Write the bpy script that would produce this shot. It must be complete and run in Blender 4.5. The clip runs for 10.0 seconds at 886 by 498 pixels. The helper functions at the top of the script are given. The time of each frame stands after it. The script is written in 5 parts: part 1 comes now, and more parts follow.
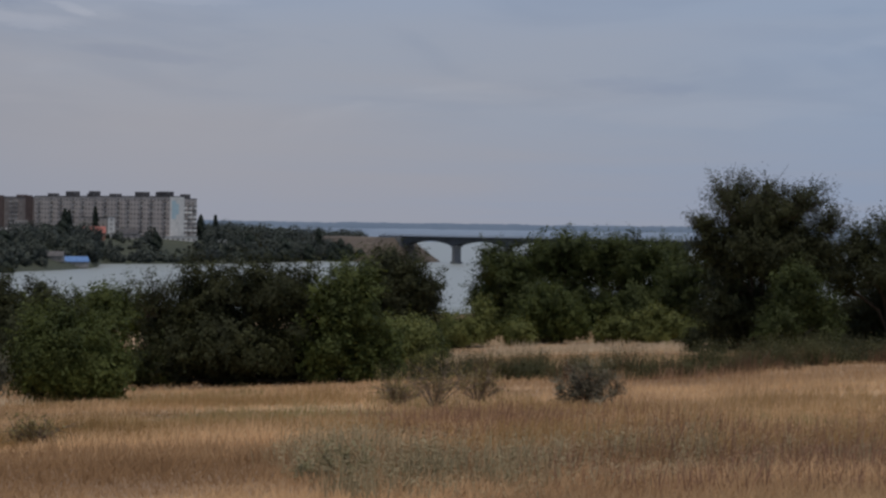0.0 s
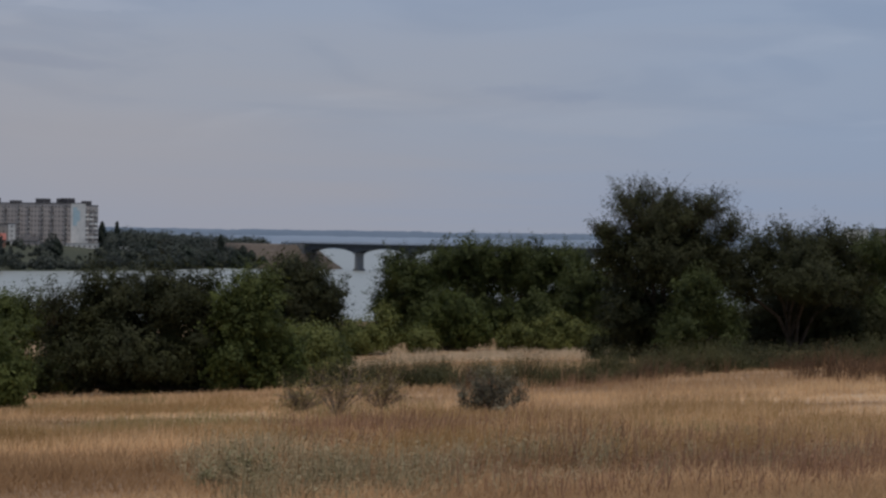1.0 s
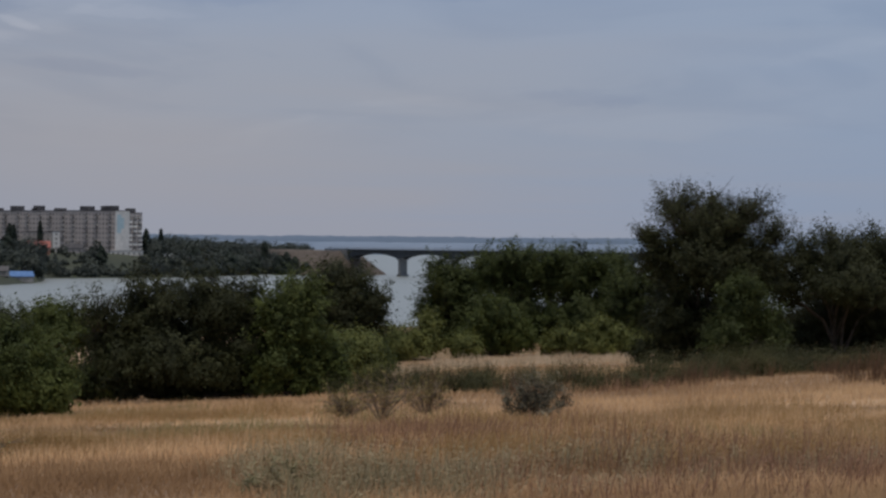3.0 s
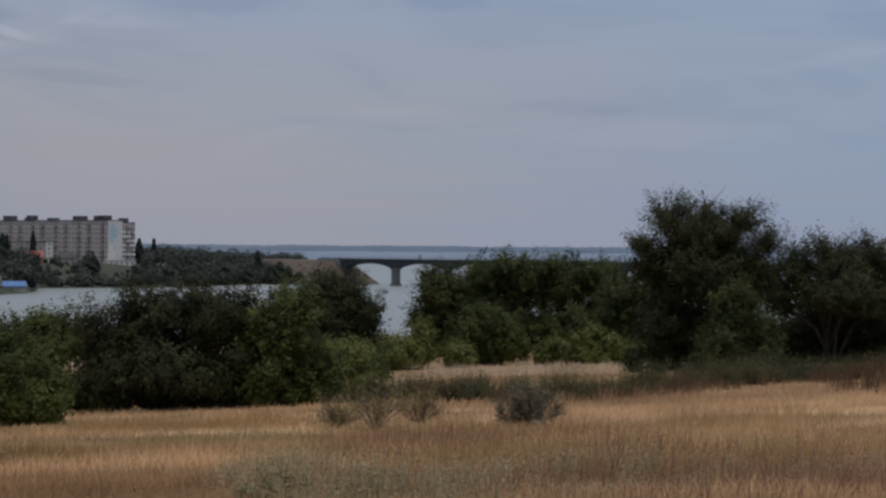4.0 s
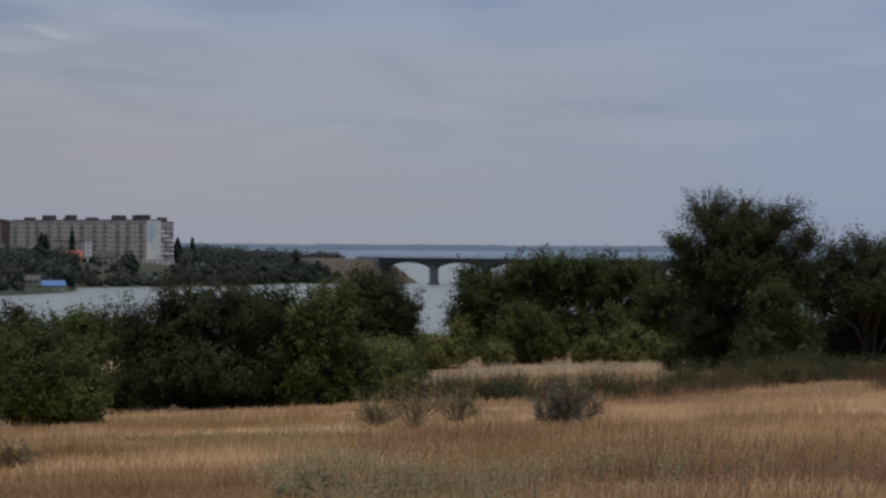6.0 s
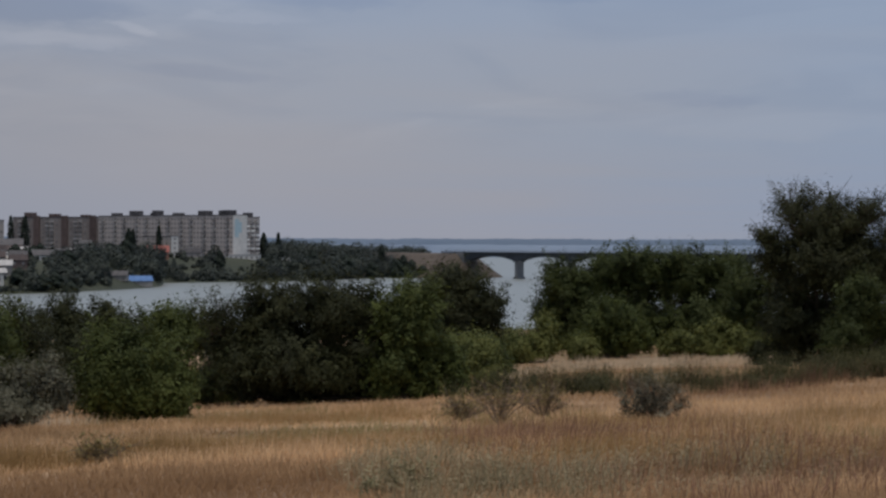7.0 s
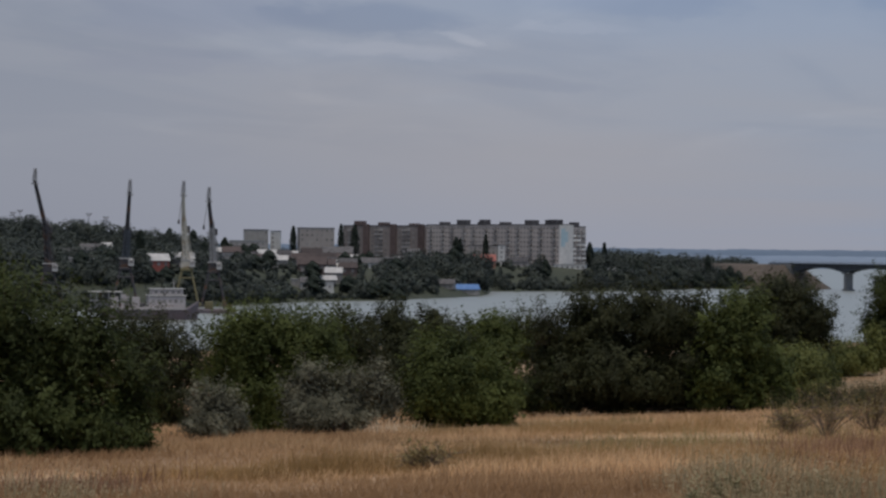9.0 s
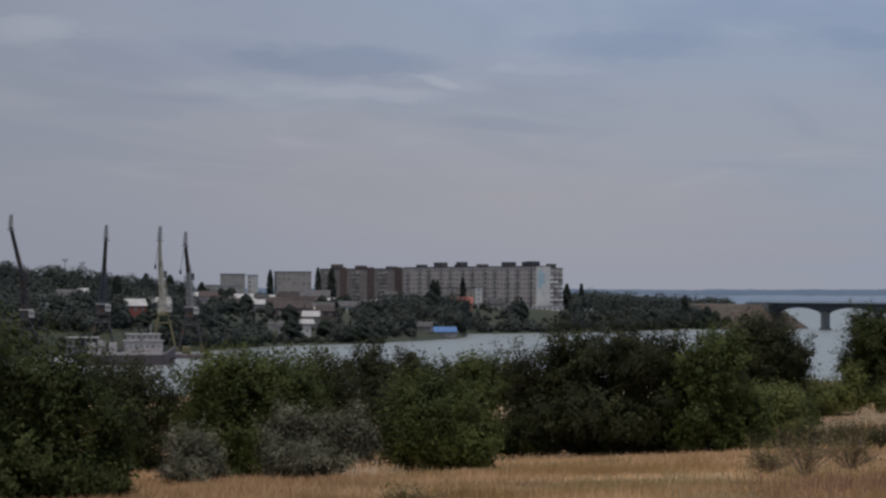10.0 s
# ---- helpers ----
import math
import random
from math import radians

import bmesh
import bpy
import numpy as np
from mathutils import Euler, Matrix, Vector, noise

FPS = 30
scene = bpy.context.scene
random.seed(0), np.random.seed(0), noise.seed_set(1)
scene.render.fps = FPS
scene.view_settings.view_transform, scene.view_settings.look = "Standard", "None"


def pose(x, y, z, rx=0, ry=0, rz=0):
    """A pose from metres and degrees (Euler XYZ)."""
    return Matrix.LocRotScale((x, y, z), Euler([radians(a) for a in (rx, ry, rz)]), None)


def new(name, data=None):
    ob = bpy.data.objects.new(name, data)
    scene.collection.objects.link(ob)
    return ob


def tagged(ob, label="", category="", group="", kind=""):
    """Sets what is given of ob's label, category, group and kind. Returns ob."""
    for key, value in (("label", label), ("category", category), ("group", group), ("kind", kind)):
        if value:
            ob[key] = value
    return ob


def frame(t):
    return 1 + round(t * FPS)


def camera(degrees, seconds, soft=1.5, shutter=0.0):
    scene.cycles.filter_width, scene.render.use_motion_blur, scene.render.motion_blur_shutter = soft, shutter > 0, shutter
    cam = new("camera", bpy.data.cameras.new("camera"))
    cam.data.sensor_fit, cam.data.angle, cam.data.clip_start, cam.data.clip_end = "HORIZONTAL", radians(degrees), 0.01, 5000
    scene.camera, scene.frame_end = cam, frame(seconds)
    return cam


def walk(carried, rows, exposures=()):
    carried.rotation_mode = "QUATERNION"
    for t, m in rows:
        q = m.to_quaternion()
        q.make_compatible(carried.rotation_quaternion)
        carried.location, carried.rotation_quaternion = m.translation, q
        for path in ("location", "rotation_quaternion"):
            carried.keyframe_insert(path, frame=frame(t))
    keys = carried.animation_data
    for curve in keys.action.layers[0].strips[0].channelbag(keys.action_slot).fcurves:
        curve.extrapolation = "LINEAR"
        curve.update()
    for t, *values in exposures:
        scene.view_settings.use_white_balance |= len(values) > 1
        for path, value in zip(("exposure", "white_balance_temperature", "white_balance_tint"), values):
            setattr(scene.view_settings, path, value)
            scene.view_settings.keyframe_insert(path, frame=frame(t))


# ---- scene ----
# The camera stands still on a grassy slope and pans by hand.
cam = camera(21.0, 10.0, soft=2.6)
EYE, TILT, LEAN = 1.7, -0.49, -0.83
ROWS = [  # seconds, yaw, pitch, roll
    (0.0, 0.001, 0.000, 0.000),
    (0.5, -1.173, -0.215, -0.178),
    (1.0, -2.329, 0.173, -0.040),
    (1.5, -1.688, 0.293, 0.374),
    (2.0, -0.927, 0.928, 0.683),
    (2.5, -1.149, 0.225, 0.331),
    (4.0, -1.453, 0.524, 0.372),
    (4.5, -1.272, 0.205, 0.243),
    (5.0, -1.069, 0.343, 0.519),
    (6.5, 0.240, 0.518, 0.355),
    (7.0, 1.504, 0.386, 0.604),
    (7.5, 2.164, 0.664, 0.546),
    (8.0, 4.788, 1.084, 0.594),
    (8.5, 7.529, 0.853, 0.313),
    (9.0, 9.303, 0.669, 0.102),
    (9.5, 6.994, 0.931, 0.566),
    (10.0, 8.761, 1.687, 0.611),
]
walk(cam, [(t, pose(0, 0, EYE, TILT, LEAN, 0) @ pose(0, 0, 0, 90 + pitch, roll, yaw)) for t, yaw, pitch, roll in ROWS],
     exposures=((0.0, 0.07), (10.0, 0.06)))

# ---- world, sun, exposure ----
WATER = EYE - 24.0
world = bpy.data.worlds.new("world")
scene.world = world
world.use_nodes = True
wn, wl = world.node_tree.nodes, world.node_tree.links
wn.clear()


def wnode(kind, **values):
    n = wn.new(kind)
    for k, v in values.items():
        n.inputs[k].default_value = v
    return n


sky = wn.new("ShaderNodeTexSky")
sky.sky_type, sky.sun_disc = "NISHITA", False
sky.sun_elevation, sky.sun_rotation = radians(76), radians(164)
sky.dust_density, sky.air_density = 3.0, 1.0
coord = wn.new("ShaderNodeTexCoord")


def sky_ramp(fac, p0, c0, p1, c1):
    t = wn.new("ShaderNodeValToRGB")
    t.color_ramp.interpolation = "EASE"
    t.color_ramp.elements[0].position, t.color_ramp.elements[0].color = p0, (*c0, 1)
    t.color_ramp.elements[1].position, t.color_ramp.elements[1].color = p1, (*c1, 1)
    wl.new(fac, t.inputs["Fac"])
    return t.outputs[0]


# a high deck of thin cloud seen in perspective: greyer to the left, bluer to the right, with darker streaks and pale edges
axes = wn.new("ShaderNodeSeparateXYZ")
wl.new(coord.outputs["Generated"], axes.inputs[0])


def sky_math(op, a, b):
    t = wn.new("ShaderNodeMath")
    t.operation = op
    for i, v in enumerate((a, b)):
        if isinstance(v, (int, float)):
            t.inputs[i].default_value = v
        else:
            wl.new(v, t.inputs[i])
    return t.outputs[0]


def sky_blend(kind, fac, a, b):
    t = wn.new("ShaderNodeMix")
    t.data_type, t.blend_type = "RGBA", kind
    for key, v in (("Factor", fac), ("A", a), ("B", b)):
        if isinstance(v, (int, float, tuple)):
            t.inputs[key].default_value = v
        else:
            wl.new(v, t.inputs[key])
    return t.outputs["Result"]


height = sky_math("ADD", sky_math("ABSOLUTE", axes.outputs["Z"], 0.0), 0.045)
deck = wn.new("ShaderNodeCombineXYZ")
wl.new(sky_math("DIVIDE", axes.outputs["X"], height), deck.inputs[0])
wl.new(sky_math("DIVIDE", axes.outputs["Y"], height), deck.inputs[1])


def deck_noise(sx, sy, size, shift, detail=4.0, warp=0.4):
    m = wnode("ShaderNodeMapping")
    m.inputs["Scale"].default_value, m.inputs["Location"].default_value = (sx, sy, 1), (shift, shift * 0.7, 0)
    wl.new(deck.outputs[0], m.inputs["Vector"])
    t = wnode("ShaderNodeTexNoise", Scale=size, Detail=detail, Roughness=0.5, Distortion=warp)
    wl.new(m.outputs[0], t.inputs["Vector"])
    return t.outputs["Fac"]


across = sky_math("ADD", sky_math("MULTIPLY", axes.outputs["X"], 1.0), sky_math("MULTIPLY", axes.outputs["Z"], 2.4))
clear = sky_math("ADD", across, sky_math("MULTIPLY", deck_noise(0.5, 0.5, 0.6, 3.1, 3.0), 0.5))
broad = sky_ramp(clear, 0.14, (3.84, 4.04, 4.85), 0.66, (3.15, 3.95, 5.50))
streak = sky_ramp(deck_noise(1.0, 0.45, 0.9, 7.3, 5.0, 0.8), 0.38, (0.90, 0.92, 0.95), 0.54, (1.0, 1.0, 1.0))
pale = sky_ramp(deck_noise(1.1, 0.5, 1.0, 11.8, 5.0, 0.9), 0.56, (0.0, 0.0, 0.0), 0.72, (0.40, 0.37, 0.33))
lofty = sky_ramp(axes.outputs["Z"], 0.02, (0, 0, 0), 0.085, (1, 1, 1))
dusk = sky_ramp(sky_math("ADD", axes.outputs["X"], 0.5), 0.14, (0.86, 0.87, 0.88), 0.40, (1, 1, 1))
lighter = sky_blend("ADD", lofty, sky_blend("MULTIPLY", lofty, sky_blend("MULTIPLY", 1.0, broad, dusk), streak), pale)

# single clouds: bearing and height as ragged coordinates, in degrees
wisp = wnode("ShaderNodeTexNoise", Scale=26.0, Detail=5.0, Roughness=0.62)
squash = wnode("ShaderNodeMapping")
squash.inputs["Scale"].default_value = (1.0, 1.0, 3.2)
wl.new(coord.outputs["Generated"], squash.inputs["Vector"])
wl.new(squash.outputs[0], wisp.inputs["Vector"])
ragged = sky_math("SUBTRACT", wisp.outputs["Fac"], 0.5)
bearing = sky_math("MULTIPLY", sky_math("ARCTAN2", sky_math("MULTIPLY", axes.outputs["X"], -1.0), axes.outputs["Y"]), 57.3)
lift = sky_math("MULTIPLY", sky_math("ARCSINE", axes.outputs["Z"], 0.0), 57.3)
bearing_r = sky_math("ADD", bearing, sky_math("MULTIPLY", ragged, 3.2))
lift_r = sky_math("ADD", lift, sky_math("MULTIPLY", ragged, 0.75))


def cloud(az, el, half_az, half_el, core=0.25, slope=0.0):
    """The mask of one cloud: white in its core, fading to its rim."""
    du = sky_math("SUBTRACT", bearing_r, az)
    dv = sky_math("SUBTRACT", sky_math("SUBTRACT", lift_r, el), sky_math("MULTIPLY", du, slope))
    du, dv = sky_math("DIVIDE", du, half_az), sky_math("DIVIDE", dv, half_el)
    far = sky_math("ADD", sky_math("MULTIPLY", du, du), sky_math("MULTIPLY", dv, dv))
    return sky_ramp(far, core, (1, 1, 1), 1.0, (0, 0, 0))


for place, tint in (((3.0, 2.9, 15.0, 2.6, 0.0), (1.045, 1.0, 0.95, 1)), ((11.3, 5.55, 2.9, 0.50, 0.2, 0.02), (0.80, 0.835, 0.90, 1)), ((15.5, 5.5, 3.6, 0.8, 0.0, -0.05), (0.90, 0.91, 0.955, 1)),
                    ((4.6, 5.95, 3.0, 0.42, 0.1), (0.88, 0.91, 0.96, 1)), ((7.2, 4.05, 2.3, 0.24, 0.0, 0.09), (0.90, 0.915, 0.95, 1)), ((16.2, 4.45, 3.0, 0.45, 0.0), (0.93, 0.935, 0.97, 1)),
                    ((-4.9, 3.45, 1.6, 0.28, 0.0), (0.925, 0.935, 0.965, 1)), ((-1.5, 6.0, 1.5, 0.34, 0.0), (0.89, 0.92, 0.96, 1)), ((-9.0, 4.7, 3.4, 0.3, 0.0), (0.955, 0.965, 0.98, 1))):
    lighter = sky_blend("MULTIPLY", cloud(*place), lighter, tint)
for place, glow in (((10.8, 4.82, 2.7, 0.24, 0.0, 0.03), (0.62, 0.55, 0.50, 1)), ((8.75, 5.05, 0.75, 0.15, 0.0, 0.30), (0.62, 0.56, 0.52, 1)), ((18.6, 6.2, 1.9, 0.40, 0.0), (0.50, 0.46, 0.44, 1)),
                    ((6.3, 5.35, 1.8, 0.18, 0.0), (0.35, 0.32, 0.30, 1)), ((-6.0, 2.9, 4.5, 0.5, 0.0), (0.22, 0.17, 0.12, 1))):
    lighter = sky_blend("ADD", cloud(*place), lighter, glow)
veil = wn.new("ShaderNodeMix")
veil.data_type = "RGBA"
veil.inputs["Factor"].default_value = 0.86
wl.new(sky.outputs[0], veil.inputs["A"])
wl.new(lighter, veil.inputs["B"])
back = wnode("ShaderNodeBackground", Strength=0.085)
wl.new(veil.outputs["Result"], back.inputs["Color"])
wl.new(back.outputs[0], wn.new("ShaderNodeOutputWorld").inputs["Surface"])

sun = new("sun", bpy.data.lights.new("sun", "SUN"))
sun.data.energy, sun.data.angle, sun.data.color = 1.75, radians(28), (1.0, 0.91, 0.78)
sun.matrix_world = pose(0, 0, 60, 14, 0, 16)


# ---- materials ----
def material(name, low, high, rough=0.85, scale=3.0, fine=40.0, bump=0.2, random_mix=0.0, island=0.0, metal=0.0, translucent=0.0, wear=None, stretch=(1, 1, 1), span=(0.15, 0.85)):
    """low, high: the two colours that coarse and fine noise blends; island: blend by piece; wear: a third colour in stains."""
    m = bpy.data.materials.new(name)
    m.use_nodes = True
    n, l = m.node_tree.nodes, m.node_tree.links
    bsdf = n["Principled BSDF"]
    tc = n.new("ShaderNodeTexCoord")
    src = tc.outputs["Object"]
    if stretch != (1, 1, 1):
        mp = n.new("ShaderNodeMapping")
        mp.inputs["Scale"].default_value = stretch
        l.new(src, mp.inputs["Vector"])
        src = mp.outputs[0]

    def noise_at(sc, detail=4.0):
        t = n.new("ShaderNodeTexNoise")
        t.inputs["Scale"].default_value, t.inputs["Detail"].default_value = sc, detail
        l.new(src, t.inputs["Vector"])
        return t.outputs["Fac"]

    def math_node(op, a, b):
        t = n.new("ShaderNodeMath")
        t.operation = op
        for i, v in enumerate((a, b)):
            if isinstance(v, (int, float)):
                t.inputs[i].default_value = v
            else:
                l.new(v, t.inputs[i])
        return t.outputs[0]

    coarse, grain = noise_at(scale), noise_at(fine)
    fac = math_node("ADD", math_node("MULTIPLY", coarse, 1.3), math_node("MULTIPLY", grain, 0.9))
    fac = math_node("SUBTRACT", fac, 0.6)
    if island:
        geo = n.new("ShaderNodeNewGeometry")
        fac = math_node("ADD", fac, math_node("MULTIPLY", math_node("SUBTRACT", geo.outputs["Random Per Island"], 0.5), island * 2))
    if random_mix:
        info = n.new("ShaderNodeObjectInfo")
        fac = math_node("ADD", fac, math_node("MULTIPLY", math_node("SUBTRACT", info.outputs["Random"], 0.5), random_mix * 2))
    ramp = n.new("ShaderNodeValToRGB")
    ramp.color_ramp.elements[0].position, ramp.color_ramp.elements[0].color = span[0], (*low, 1)
    ramp.color_ramp.elements[1].position, ramp.color_ramp.elements[1].color = span[1], (*high, 1)
    l.new(fac, ramp.inputs["Fac"])
    colour = ramp.outputs[0]
    if wear:
        stain = n.new("ShaderNodeValToRGB")
        stain.color_ramp.elements[0].position, stain.color_ramp.elements[1].position = 0.52, 0.66
        l.new(noise_at(scale * 0.45, 6.0), stain.inputs["Fac"])
        mix = n.new("ShaderNodeMix")
        mix.data_type = "RGBA"
        mix.inputs["B"].default_value = (*wear, 1)
        l.new(stain.outputs[0], mix.inputs["Factor"])
        l.new(colour, mix.inputs["A"])
        colour = mix.outputs["Result"]
    l.new(colour, bsdf.inputs["Base Color"])
    bsdf.inputs["Roughness"].default_value, bsdf.inputs["Metallic"].default_value = rough, metal
    bsdf.inputs["Specular IOR Level"].default_value = 0.3
    if bump:
        b = n.new("ShaderNodeBump")
        b.inputs["Strength"].default_value, b.inputs["Distance"].default_value = bump, 0.03
        l.new(grain, b.inputs["Height"])
        l.new(b.outputs[0], bsdf.inputs["Normal"])
    if translucent:
        tr, ms = n.new("ShaderNodeBsdfTranslucent"), n.new("ShaderNodeMixShader")
        l.new(colour, tr.inputs["Color"])
        ms.inputs[0].default_value = translucent
        l.new(bsdf.outputs[0], ms.inputs[1])
        l.new(tr.outputs[0], ms.inputs[2])
        l.new(ms.outputs[0], n["Material Output"].inputs["Surface"])
    return m


def leaf(name, low, high):
    return material(name, low, high, rough=0.7, scale=0.7, fine=2.2, bump=0, island=0.08, translucent=0.3)


M_OLIVE = leaf("dark_olive_leaf", (0.020, 0.024, 0.008), (0.052, 0.056, 0.017))
M_GREEN = leaf("green_leaf", (0.028, 0.039, 0.009), (0.077, 0.096, 0.024))
M_MOSS = leaf("moss_green_leaf", (0.038, 0.052, 0.011), (0.106, 0.127, 0.028))
M_LIGHT = leaf("light_green_leaf", (0.068, 0.084, 0.020), (0.19, 0.197, 0.055))
M_SILVER = leaf("silver_leaf", (0.040, 0.043, 0.028), (0.29, 0.280, 0.195))
M_SAGE = leaf("grey_green_weed_leaf", (0.20, 0.185, 0.095), (0.42, 0.375, 0.215))
M_BUSH = leaf("feathery_bush_leaf", (0.060, 0.055, 0.034), (0.32, 0.290, 0.205))
M_TWIG = material("dry_twig", (0.10, 0.075, 0.055), (0.22, 0.17, 0.13), scale=4, fine=30, bump=0)
M_FAR_LEAF = material("far_leaf", (0.015, 0.021, 0.020), (0.070, 0.082, 0.064), rough=0.65, scale=0.055, fine=0.25, bump=0, island=0.08, translucent=0.2, span=(0.25, 0.8))
M_FAR_DARK = leaf("poplar_leaf", (0.012, 0.022, 0.018), (0.035, 0.048, 0.034))
M_BARK = material("bark", (0.035, 0.028, 0.022), (0.11, 0.09, 0.07), scale=4, fine=30, bump=0.6)
# Long colour bands: patchy grass, with light and dark of low relief painted in.
BANDS = dict(scale=0.34, fine=1.6, stretch=(0.16, 0.62, 1.0), span=(0.31, 0.69))
M_FIELD = material("dry_field_soil", (0.23, 0.142, 0.078), (0.50, 0.340, 0.205), bump=0.4, wear=(0.24, 0.175, 0.095), **BANDS)
M_STRAW = material("dry_grass", (0.29, 0.172, 0.086), (0.67, 0.450, 0.255), bump=0, island=0.05, translucent=0.35, wear=(0.38, 0.265, 0.145), **BANDS)
M_RUST = material("rust_weed", (0.16, 0.085, 0.052), (0.32, 0.185, 0.115), scale=0.5, fine=5, bump=0, island=0.3, translucent=0.15)
M_BROWN = material("brown_seeding_weed", (0.080, 0.045, 0.025), (0.175, 0.095, 0.052), scale=0.5, fine=5, bump=0, island=0.25, translucent=0.15)
M_WORM = material("wormwood", (0.20, 0.165, 0.090), (0.41, 0.335, 0.205), scale=0.5, fine=5, bump=0, island=0.3, translucent=0.15)
M_GOLD = material("golden_grass_stalk", (0.25, 0.155, 0.060), (0.46, 0.295, 0.135), scale=0.4, fine=4, bump=0, island=0.12, translucent=0.2)
M_HAY = material("greenish_grass_stalk", (0.17, 0.140, 0.055), (0.33, 0.265, 0.120), scale=0.4, fine=4, bump=0, island=0.15, translucent=0.2)
M_SAND = material("pale_bleached_grass", (0.48, 0.37, 0.25), (0.70, 0.56, 0.40), scale=0.5, fine=4, bump=0, island=0.1, translucent=0.2)
M_WEED = material("dark_weed", (0.032, 0.034, 0.013), (0.100, 0.092, 0.036), scale=0.4, fine=5, bump=0, island=0.2, translucent=0.2)
M_FARLAND = material("far_bank_soil", (0.028, 0.036, 0.024), (0.066, 0.070, 0.046), scale=0.02, fine=0.3, bump=0.2)
M_EARTH = material("embankment_earth", (0.058, 0.046, 0.038), (0.135, 0.108, 0.088), scale=0.06, fine=0.6, bump=0.4)


def water_material():
    m = bpy.data.materials.new("river_water")
    m.use_nodes = True
    n, l = m.node_tree.nodes, m.node_tree.links
    b = n["Principled BSDF"]
    b.inputs["Base Color"].default_value = (0.25, 0.265, 0.245, 1)
    b.inputs["Roughness"].default_value = 0.33
    tc, w = n.new("ShaderNodeTexCoord"), n.new("ShaderNodeTexNoise")
    w.inputs["Scale"].default_value, w.inputs["Detail"].default_value = 0.35, 5
    bump = n.new("ShaderNodeBump")
    bump.inputs["Strength"].default_value, bump.inputs["Distance"].default_value = 0.5, 0.3
    l.new(tc.outputs["Object"], w.inputs["Vector"])
    l.new(w.outputs["Fac"], bump.inputs["Height"])
    l.new(bump.outputs[0], b.inputs["Normal"])
    return m


M_WATER = water_material()


# ---- builders ----
def mesh_object(name, verts, faces, mat, parent=None, smooth=False):
    """A mesh object from an (n, 3) array and an (m, k) array of equal polygons."""
    verts, faces = np.asarray(verts, np.float32), np.asarray(faces, np.int32)
    me = bpy.data.meshes.new(name)
    k = faces.shape[1]
    me.vertices.add(len(verts))
    me.vertices.foreach_set("co", verts.ravel())
    me.loops.add(faces.size)
    me.loops.foreach_set("vertex_index", faces.ravel())
    me.polygons.add(len(faces))
    me.polygons.foreach_set("loop_start", np.arange(0, faces.size, k, dtype=np.int32))
    me.polygons.foreach_set("use_smooth", np.full(len(faces), smooth))
    me.update(calc_edges=True)
    me.materials.append(mat)
    ob = new(name, me)
    ob.parent = parent
    return ob


def part(name, bm, mat, parent=None, label=""):
    me = bpy.data.meshes.new(name)
    bm.to_mesh(me)
    bm.free()
    me.materials.append(mat)
    ob = new(name, me)
    ob.parent = parent
    return tagged(ob, label)


def shared(name, me, parent, m):
    ob = new(name, me)
    ob.parent = parent
    ob.matrix_basis = m
    return ob


def box(bm, x0, x1, y0, y1, z0, z1, bevel=0.0):
    r = bmesh.ops.create_cube(bm, size=1)
    for v in r["verts"]:
        v.co = Vector(((x0 + x1) / 2 + v.co.x * (x1 - x0), (y0 + y1) / 2 + v.co.y * (y1 - y0), (z0 + z1) / 2 + v.co.z * (z1 - z0)))
    if bevel:
        es = list({e for v in r["verts"] for e in v.link_edges})
        bmesh.ops.bevel(bm, geom=es, offset=bevel, segments=1, affect="EDGES")
    return bm


def beam(bm, a, b, r0, r1=None, sides=6):
    """A tapered round bar from a to b."""
    a, b = Vector(a), Vector(b)
    r1 = r0 if r1 is None else r1
    g = bmesh.ops.create_cone(bm, cap_ends=True, segments=sides, radius1=r0, radius2=r1, depth=(b - a).length)
    m = Matrix.Translation((a + b) / 2) @ (b - a).to_track_quat("Z", "Y").to_matrix().to_4x4()
    bmesh.ops.transform(bm, matrix=m, verts=g["verts"])


def tubes(segments, sides=6):
    """Vertices and quads of tapered tubes; segments of (a, b, ra, rb)."""
    vs, fs = [], []
    for a, b, ra, rb in segments:
        a, b = np.array(a, float), np.array(b, float)
        d = (b - a) / (np.linalg.norm(b - a) + 1e-9)
        u = np.cross(d, (0.31, 0.95, 0.02))
        u /= np.linalg.norm(u) + 1e-9
        v = np.cross(d, u)
        base = len(vs)
        for c, r in ((a, ra), (b, rb)):
            for i in range(sides):
                t = 2 * math.pi * i / sides
                vs.append(c + r * (math.cos(t) * u + math.sin(t) * v))
        fs += [(base + i, base + (i + 1) % sides, base + sides + (i + 1) % sides, base + sides + i) for i in range(sides)]
    return np.array(vs), np.array(fs)


def leaves(centres, outward, length, width, rng, jitter=0.34):
    """Slender pointed leaves, one triangle each: vertices and faces."""
    n = len(centres)
    # blades face outwards and up, as leaves do towards the light
    up = outward + np.array([0, 0, 0.45]) + rng.normal(size=(n, 3)) * jitter
    up /= np.linalg.norm(up, axis=1)[:, None]
    d = np.cross(up, rng.normal(size=(n, 3)))
    d /= np.linalg.norm(d, axis=1)[:, None] + 1e-9
    s = np.cross(up, d)
    L = (length * rng.uniform(0.6, 1.3, n))[:, None]
    W = (width * rng.uniform(0.6, 1.3, n))[:, None]
    v = np.stack([centres - d * L * 0.5, centres + d * L * 0.3 + s * W * 0.5, centres + d * L * 0.5 - s * W * 0.5], 1)
    return v.reshape(-1, 3), np.arange(3 * n).reshape(n, 3)


